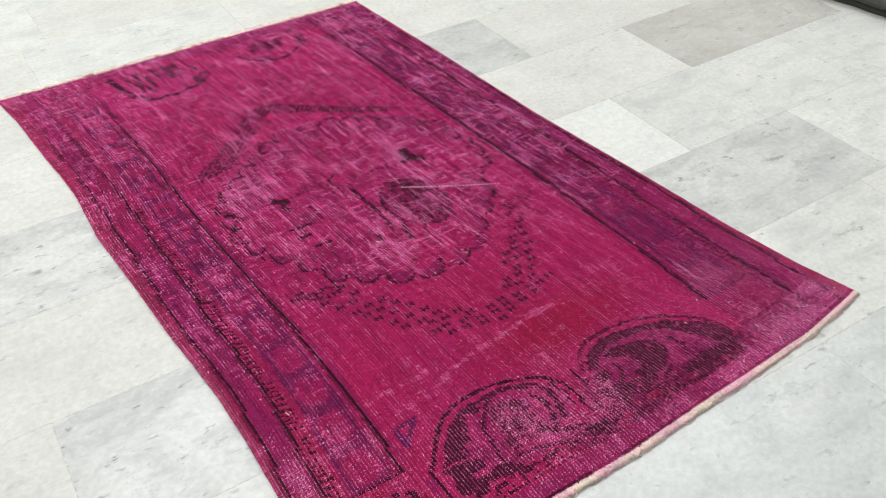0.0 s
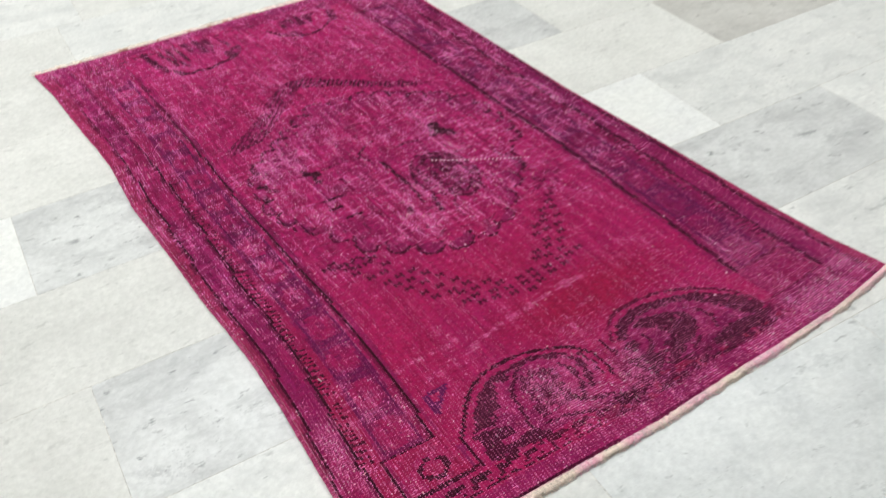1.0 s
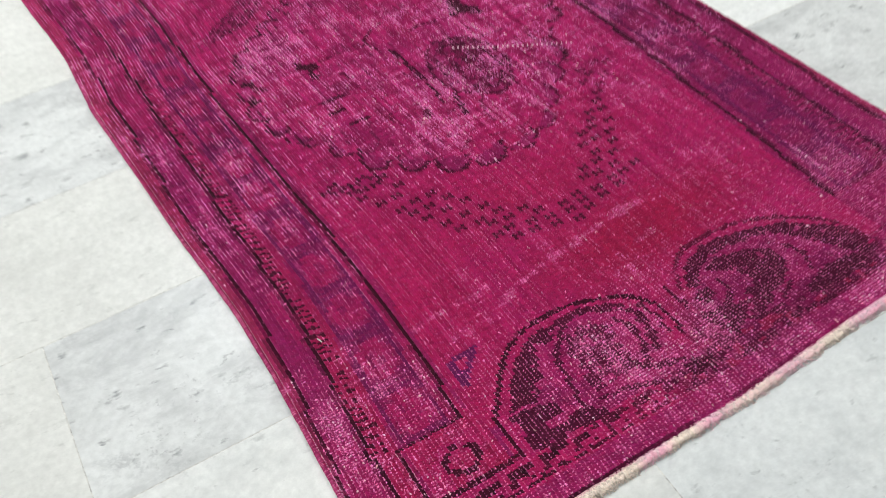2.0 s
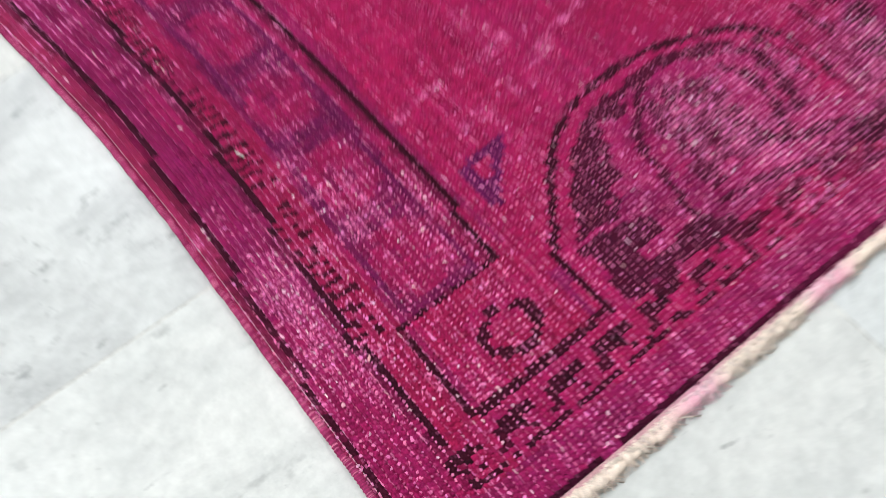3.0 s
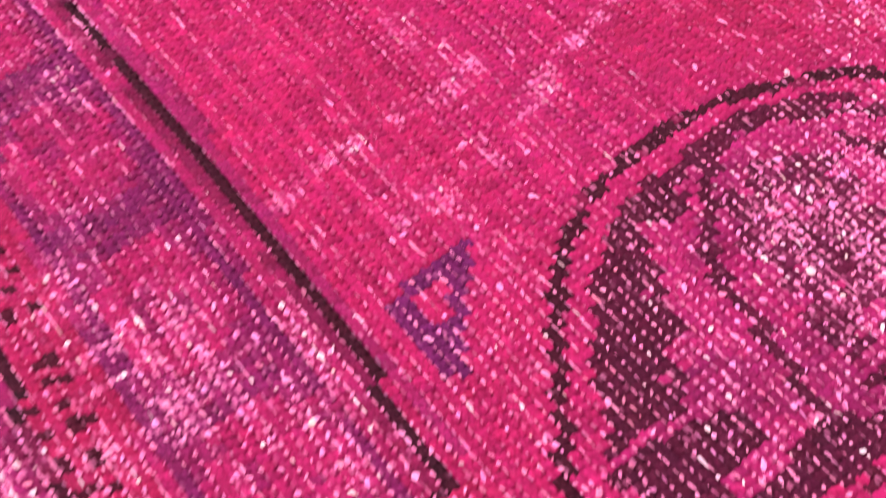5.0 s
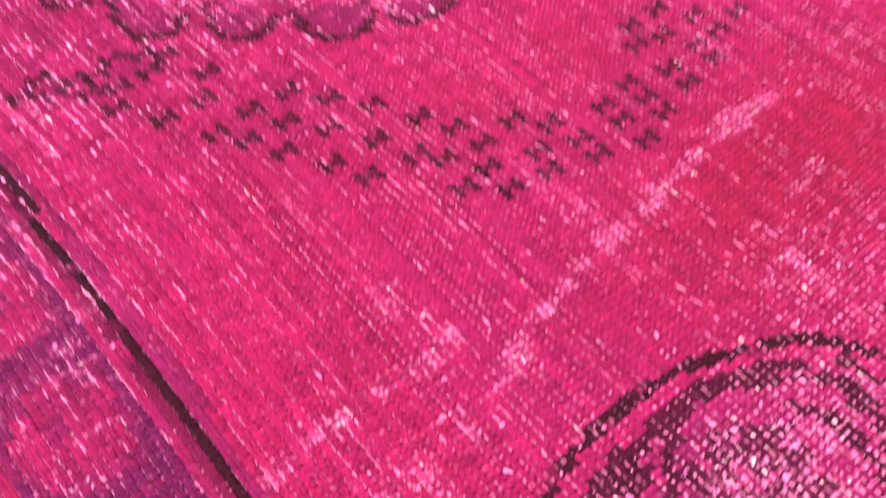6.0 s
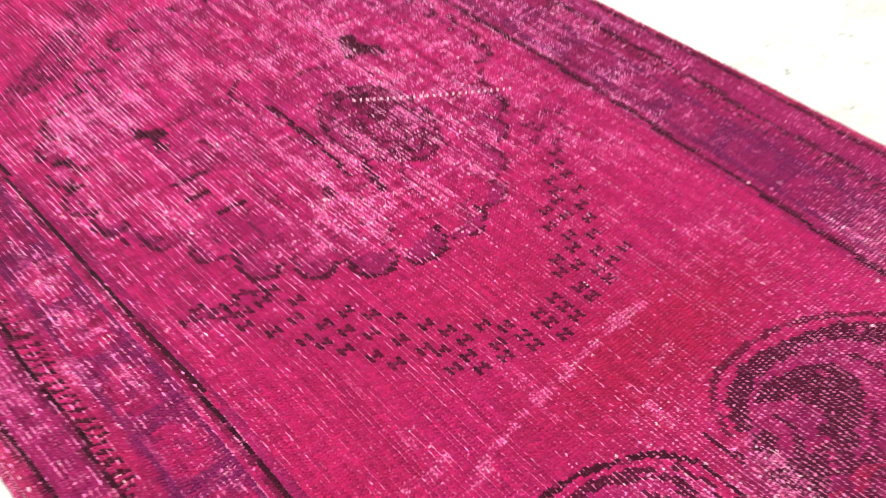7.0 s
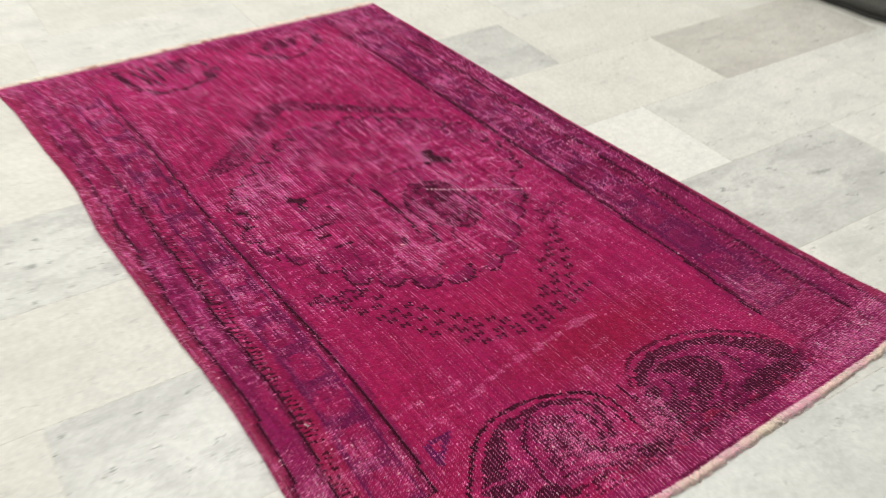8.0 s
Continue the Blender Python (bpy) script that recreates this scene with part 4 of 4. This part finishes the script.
size = rng.uniform(0.72, 1.22, count) * (0.72 + 0.50 * np.minimum(pale, 0.9)) * np.where(worn, 1.22, np.where(near_half, 1.10, 0.92)) * np.where(big, rng.uniform(1.2, 1.7, count), 1.0) * np.where(dark_ & (fs < 0.2), 0.82, 1.0)
ang = np.where(thread, np.pi / 2 + rng.normal(0.05, 0.12, count), np.pi / 2 + np.where(rng.random(count) < 0.75, -0.75, 0.5) + rng.normal(0, 0.40, count))
half_a = np.where(thread, 0.0023, 0.00155 * rng.uniform(0.65, 1.30, count)) * size
half_b = np.where(thread, 0.00078 - 0.00022 * np.minimum(lined, 1), 0.00108 * rng.uniform(0.65, 1.25, count)) * size
fz = TOP - 0.0011 + 0.0007 * pale + np.where(thread, 0.0008 * lined, 0) + sag(fx, fy)
ring_pts = []
for k in range(6):
    e = k / 6 * 2 * np.pi + rng.normal(0, 0.20, count)
    wide_ = rng.uniform(0.66, 1.25, count)
    ex, ey = np.cos(e) * half_a * wide_, np.sin(e) * half_b * wide_
    ring_pts.append(np.stack([fx + ex * np.cos(ang) - ey * np.sin(ang), fy + ex * np.sin(ang) + ey * np.cos(ang), fz - 0.0002], -1))
ring_pts.append(np.stack([fx + rng.normal(0, 0.0003, count), fy + rng.normal(0, 0.0003, count), fz + np.where(thread, 0.0006, 0.0010) * np.minimum(size, 1.3)], -1))
fverts = np.stack(ring_pts, 1).reshape(-1, 3)
base = np.arange(count) * 7
ftris = np.stack([np.stack([base + k, base + (k + 1) % 6, base + 6], -1) for k in range(6)], 1).reshape(-1, 3)
white = (rng.random(count) < np.clip(fw * 0.45 - 0.10, 0.01, 0.2)) | big
# fleck colour turns cooler and whiter further off: slight haze painted in
light = np.where(white[:, None], np.array((0.88, 0.46, 0.59)), np.array(PALE) + np.array((-0.03, 0.010, 0.055)) * np.clip((fs - 0.25) / 0.15, 0, 1)[:, None]) * rng.uniform(0.70, 1.12, (count, 1)) * (1 + rng.normal(0, 0.06, (count, 3)))
fdye = np.clip(local * (1 - pale[:, None]) + light * pale[:, None], 0.005, 0.85)
tagged(fast_mesh("worn_cotton", fverts, ftris, WORN, np.repeat(fdye, 6, 0), rug), "pale pink worn cotton flecks", kind="stuff")

# backing under the pile
steps = np.linspace(0, 1, 60)
loop_u = np.concatenate([steps * RUG_W, np.full(60, RUG_W), RUG_W - steps * RUG_W, np.zeros(60)])
loop_s = np.concatenate([np.zeros(60), steps, np.ones(60), 1 - steps])
bx, by = rug_place(loop_u, loop_s)
n = len(bx)
bverts = [(x, y, 0.0) for x, y in zip(bx, by)] + [(x, y, TOP - 0.0012) for x, y in zip(bx, by)]
bfaces = [(k, (k + 1) % n, n + (k + 1) % n, n + k) for k in range(n)]
mesh_object("backing", bverts, bfaces, BACKING, rug)


# overcast binding along both long sides
def tube(xs, ys, zs, radius, sides, colours, name, mat, squash=1.0):
    dx, dy = np.gradient(xs), np.gradient(ys)
    ln = np.hypot(dx, dy) + 1e-9
    px, py = -dy / ln, dx / ln
    rings = []
    for k in range(sides):
        e = k / sides * 2 * np.pi
        rings.append(np.stack([xs + px * np.cos(e) * radius, ys + py * np.cos(e) * radius, zs + np.sin(e) * radius * squash], -1))
    v = np.stack(rings, 1).reshape(-1, 3)
    a, b = np.meshgrid(np.arange(len(xs) - 1), np.arange(sides), indexing="ij")
    f = np.stack([a * sides + b, (a + 1) * sides + b, (a + 1) * sides + (b + 1) % sides, a * sides + (b + 1) % sides], -1).reshape(-1, 4)
    return fast_mesh(name, v, f, mat, np.repeat(colours[:-1], sides, 0), rug)


wraps = 2600
for side in (0.0, RUG_W):
    s = np.linspace(0.001, 0.999, wraps)
    ex, ey = rug_place(np.full(wraps, side), s)
    ex = ex + np.interp(s, np.linspace(0, 1, 200), rng.normal(0, 0.0003, 200)) + (0.0015 if side == 0 else -0.0015)
    rad = 0.0031 * (1 + 0.10 * np.sin(np.arange(wraps) * 1.25 + np.cumsum(rng.normal(0, 0.12, wraps)))) * np.interp(s, np.linspace(0, 1, 120), rng.uniform(0.94, 1.07, 120))
    tone = np.interp(s, np.linspace(0, 1, 300), rng.random(300))[:, None]
    col = np.array((0.26, 0.014, 0.082)) * (1 - tone) + np.array((0.41, 0.045, 0.150)) * tone
    col = np.where(rng.random((wraps, 1)) < 0.20, np.array((0.62, 0.16, 0.28)), col) * (0.7 + 0.5 * rng.random((wraps, 1)))
    ob = tube(ex, ey, 0.0034 + 0 * ex, rad, 8, col, "selvedge", BINDING)
    tagged(ob, "pinkish-red overcast binding")

# a line of pale machine stitches along one binding
s = np.arange(0.004, 0.64, 0.00245)
sx, sy = rug_place(np.full(len(s), 0.0062), s)
sx2, sy2 = rug_place(np.full(len(s), 0.0060), s + 0.0019)
q0 = np.stack([sx, sy, sx2, sy2], -1)
tv, tf = [], []
for a, b, c_, d_ in q0:
    k = len(tv)
    z = TOP + 0.0012 + float(sag(a, b))
    tv += [(a - 0.00022, b, z - 0.0008), (a + 0.00022, b, z - 0.0008), ((a + c_) / 2 + 0.00026, (b + d_) / 2, z), ((a + c_) / 2 - 0.00026, (b + d_) / 2, z), (c_ - 0.00022, d_, z - 0.0008), (c_ + 0.00022, d_, z - 0.0008)]
    tf += [(k, k + 1, k + 2, k + 3), (k + 3, k + 2, k + 5, k + 4)]
tagged(mesh_object("sewing_thread", tv, tf, THREAD, rug), "pale stitching thread")

# a mended seam: a row of pale stitches across the medallion
for k in range(25):
    m = k / 24
    a, b = 0.640 + m * 0.185, 0.852 - m * 0.118 + 0.012 * (m - 0.25) * (m - 1)
    x, y = rug_place(a, (b + 0.0) / 1.822)
    bm = bmesh.new()
    bmesh.ops.create_icosphere(bm, subdivisions=1, radius=1.0)
    bmesh.ops.scale(bm, vec=(0.0018, 0.0036 * (1.0 - 0.35 * m), 0.0011), verts=bm.verts)
    ob = part("mending_stitch", bm, MEND, rug, smooth=True)
    ob.matrix_world = pose(float(x), float(y), TOP + 0.0013 + float(sag(x, y)), 0, 0, (-50 if k % 2 else 15) + random.uniform(-12, 12))


# fringe: short cut warp ends at both ends, frayed and curled together in small tufts
def fringe(s_end, out, strands, length, tangle, tones, label, tan=0.0):
    v, f, col = [], [], []
    tufts = int(strands / 14)
    heads = (np.arange(tufts) + rng.uniform(0.1, 0.9, tufts)) / tufts * RUG_W
    reach = rng.uniform(0.35, 1.25, tufts)
    shade = np.clip(1.8 * clouds(heads, 0 * heads, 0.045, 1.0, 96) - 0.4 + rng.normal(0, 0.12, tufts), 0, 1)
    lay = rng.normal(0, 0.35, tufts)
    tanned = rng.random(tufts) < tan
    reach[tanned] = 0.45
    for k in range(strands):
        g = k % tufts
        u = float(np.clip(heads[g] + rng.normal(0, 0.0024), 0.001, RUG_W - 0.001))
        x, y = (float(w) for w in rug_place(u, s_end))
        ln = length * reach[g] * rng.uniform(0.65, 1.2)
        lean = lay[g] + rng.normal(0.0, tangle)
        m_ = min(max(shade[g] * 0.8 + rng.random() * 0.35, 0), 1)
        tone_ = (np.array(tones[0]) * (1 - m_) + np.array(tones[1]) * m_) * rng.uniform(0.70, 1.12) * (np.array((0.72, 0.56, 0.46)) if tanned[g] else 1.0)
        root = np.array((0.52, 0.14, 0.24))
        rad, i0 = rng.uniform(0.0006, 0.0012), len(v)
        h = TOP - 0.0016
        bow, turn_ = rng.normal(0, 0.0022), rng.normal(0, 0.0016)
        lift = rng.uniform(0.0, 0.0040) + (0.003 if tanned[g] else 0.0)
        for j, m in enumerate((0, 0.25, 0.5, 0.75, 1.0)):
            d = -0.0030 + m * (ln + 0.0030)
            zc = max(h + lift * math.sin(m * 2.8) - (h - 0.0011) * m ** 1.4, 0.0009)
            cx, cy = x + lean * d + bow * math.sin(m * 3.0) + turn_ * m * m, y + out * d
            rr = rad * (1 - 0.5 * m)
            v += [(cx - rr, cy, zc), (cx + rr * 0.5, cy + rr * 0.6, zc + rr), (cx + rr * 0.8, cy - rr * 0.3, max(zc - rr * 0.6, 0.0004))]
            if j:
                p_, n_ = i0 + (j - 1) * 3, i0 + j * 3
                for e in range(3):
                    f.append((p_ + e, p_ + (e + 1) % 3, n_ + (e + 1) % 3, n_ + e))
                    col.append(root * 0.6 + tone_ * 0.4 if j == 1 else tone_)
    ob = fast_mesh("fringe", np.array(v), np.array(f), WORN, np.array(col), rug)
    return tagged(ob, label, kind="stuff")


fringe(0.0, -1, 6800, 0.0112, 0.50, ((0.94, 0.58, 0.70), (0.95, 0.82, 0.70)), "frayed pale pink and cream cotton fringe")
fringe(1.0, 1, 4200, 0.0240, 0.42, ((0.95, 0.74, 0.71), (0.96, 0.88, 0.76)), "frayed cream cotton fringe with small tan tufts", 0.06)

# under its loose ends the near fringe is matted into a soft, lumpy roll
wraps = 1500
u = np.linspace(0.004, RUG_W - 0.002, wraps)
ex, ey = rug_place(u, np.zeros(wraps))
lump = np.interp(u, np.linspace(0, RUG_W, 430), rng.uniform(0.70, 1.12, 430)) * np.interp(u, np.linspace(0, RUG_W, 34), rng.uniform(0.70, 1.12, 34)) * (1 + rng.normal(0, 0.06, wraps))
rosy = np.clip(1.4 - 1.8 * clouds(u, 0 * u, 0.045, 1.0, 96), 0, 1)[:, None]
col = np.array((0.92, 0.48, 0.58)) * rosy + np.array((0.94, 0.78, 0.66)) * (1 - rosy)
roll = tube(ex, ey - 0.0052 + np.interp(u, np.linspace(0, RUG_W, 200), rng.normal(0, 0.0011, 200)), 0.0040 * lump + 0.0006, 0.0042 * lump, 8, col * rng.uniform(0.82, 1.05, (wraps, 1)), "fringe_roll", WORN)
tagged(roll, "matted pale pink and cream cotton roll")

# ---- things round the rug ----
# a snippet of lint on the rug's border
lx, ly = rug_place(0.083, 0.388 / 1.822)
bm = bmesh.new()
bmesh.ops.create_cone(bm, segments=6, radius1=0.0010, radius2=0.0007, depth=0.0095, cap_ends=True)
bmesh.ops.rotate(bm, verts=bm.verts, matrix=Euler((math.radians(86), 0, 0)).to_matrix())
for vv in bm.verts:
    vv.co.x += 18.0 * vv.co.y * vv.co.y
me = bpy.data.meshes.new("lint")
bm.to_mesh(me)
bm.free()
me.materials.append(LINT)
lint = tagged(new("lint", me), "short pale snippet of lint on the rug", "lint")
lint.matrix_world = pose(float(lx), float(ly), TOP + 0.0016, 0, 0, 20)


def carpet_fold(name, length, depth, thick, mat, parent, at, bulge):
    """One folded carpet: a slab whose front edge is a full round fold, with a slightly uneven line."""
    sections, prof = 60, []
    for k in range(9):
        e = -math.pi / 2 + k / 8 * math.pi
        prof.append((-math.cos(e) * thick / 2 * bulge, thick / 2 + math.sin(e) * thick / 2))
    prof = [(depth, 0.0)] + prof + [(depth, thick)]
    v, f = [], []
    for i in range(sections + 1):
        yy = (i / sections - 0.5) * length
        w = 0.004 * math.sin(i * 0.5) + 0.003 * math.sin(i * 1.3 + 2)
        v += [(at[0] + px + w * (px < depth), at[1] + yy, at[2] + pz) for px, pz in prof]
    m = len(prof)
    for i in range(sections):
        for k in range(m):
            f.append((i * m + k, (i + 1) * m + k, (i + 1) * m + (k + 1) % m, i * m + (k + 1) % m))
    f += [tuple(range(m)), tuple(range(sections * m + m - 1, sections * m - 1, -1))]
    return mesh_object(name, v, f, mat, parent, True)


stack = tagged(new("folded_carpet"), "dark folded wool carpet lying on the marble floor", "carpet")
stack.matrix_world = pose(1.985, 1.05, 0.0, 0, 0, 6.5)
for nm, depth, thick, mat_, z, back in (("lower_fold", 0.9, 0.022, CHARCOAL, 0.0, 0.006), ("upper_fold", 0.9, 0.030, GREY_WEAVE, 0.022, 0.0), ("top_layer", 0.86, 0.016, NAVY, 0.052, 0.045)):
    carpet_fold(nm, 1.7, depth, thick, mat_, stack, (back, 0.0, z), 1.0)

# ---- floor tiles: every tile a piece of the floor ----
TILE_L, TILE_W, GAP = 0.615, 0.302, 0.0011
tile_meshes = {}
for key, mat_ in (("w", MARBLE_WHITE), ("b", MARBLE_BRIGHT), ("m", MARBLE_MOTTLED_LIT), ("c", MARBLE_CREAM), ("g", MARBLE_GREY), ("t", MARBLE_TAUPE)):
    tile_meshes[key] = box_mesh("tile", GAP / 2, TILE_L - GAP / 2, GAP / 2, TILE_W - GAP / 2, -0.012, 0.0, mat_, 0.0004)
# where a joint lies in the rows that the rug leaves open
JOINT_X = {0: -0.456, 1: -0.170, 2: -0.490, 3: 1.031, 5: -0.197, -1: 0.06, -2: 0.187}
# the "m" tiles before the near fringe carry floor glare in their colour
TONES = {(0, -1): "c", (0, 0): "g", (0, 2): "g", (0, 3): "w", (1, -1): "c", (1, 1): "b", (1, 2): "w", (1, 3): "w", (2, -1): "b", (2, 0): "g", (2, 2): "c", (2, 3): "t",
         (3, -1): "g", (3, 0): "c", (-2, 0): "m", (-2, -1): "w", (-1, 0): "w", (-1, -1): "w", (-1, 1): "w", (-2, 1): "m"}
pick_tone = random.Random(5)
for row in range(-11, 13):
    y = 0.133 + row * TILE_W
    x_first = JOINT_X.get(row, -0.3 + 0.6 * pick_tone.random())
    for col in range(-5, 7):
        x = x_first + col * TILE_L
        tone = TONES.get((row, col), pick_tone.choice("wwccc"))
        # tiles along the walls are cut to fit
        xa, xb, ya, yb = max(x, X0), min(x + TILE_L, X1), max(y, Y0), min(y + TILE_W, Y1)
        if xb - xa < 0.02 or yb - ya < 0.02:
            continue
        if xb - xa < TILE_L - 0.001 or yb - ya < TILE_W - 0.001:
            cut = box_mesh("tile", GAP / 2, xb - xa - GAP / 2, GAP / 2, yb - ya - GAP / 2, -0.012, 0.0, tile_meshes[tone].materials[0], 0.0004)
        else:
            cut = tile_meshes[tone]
        ob = new("tile", cut)
        ob.location = (xa, ya, 0.0)
        ob.parent = floor
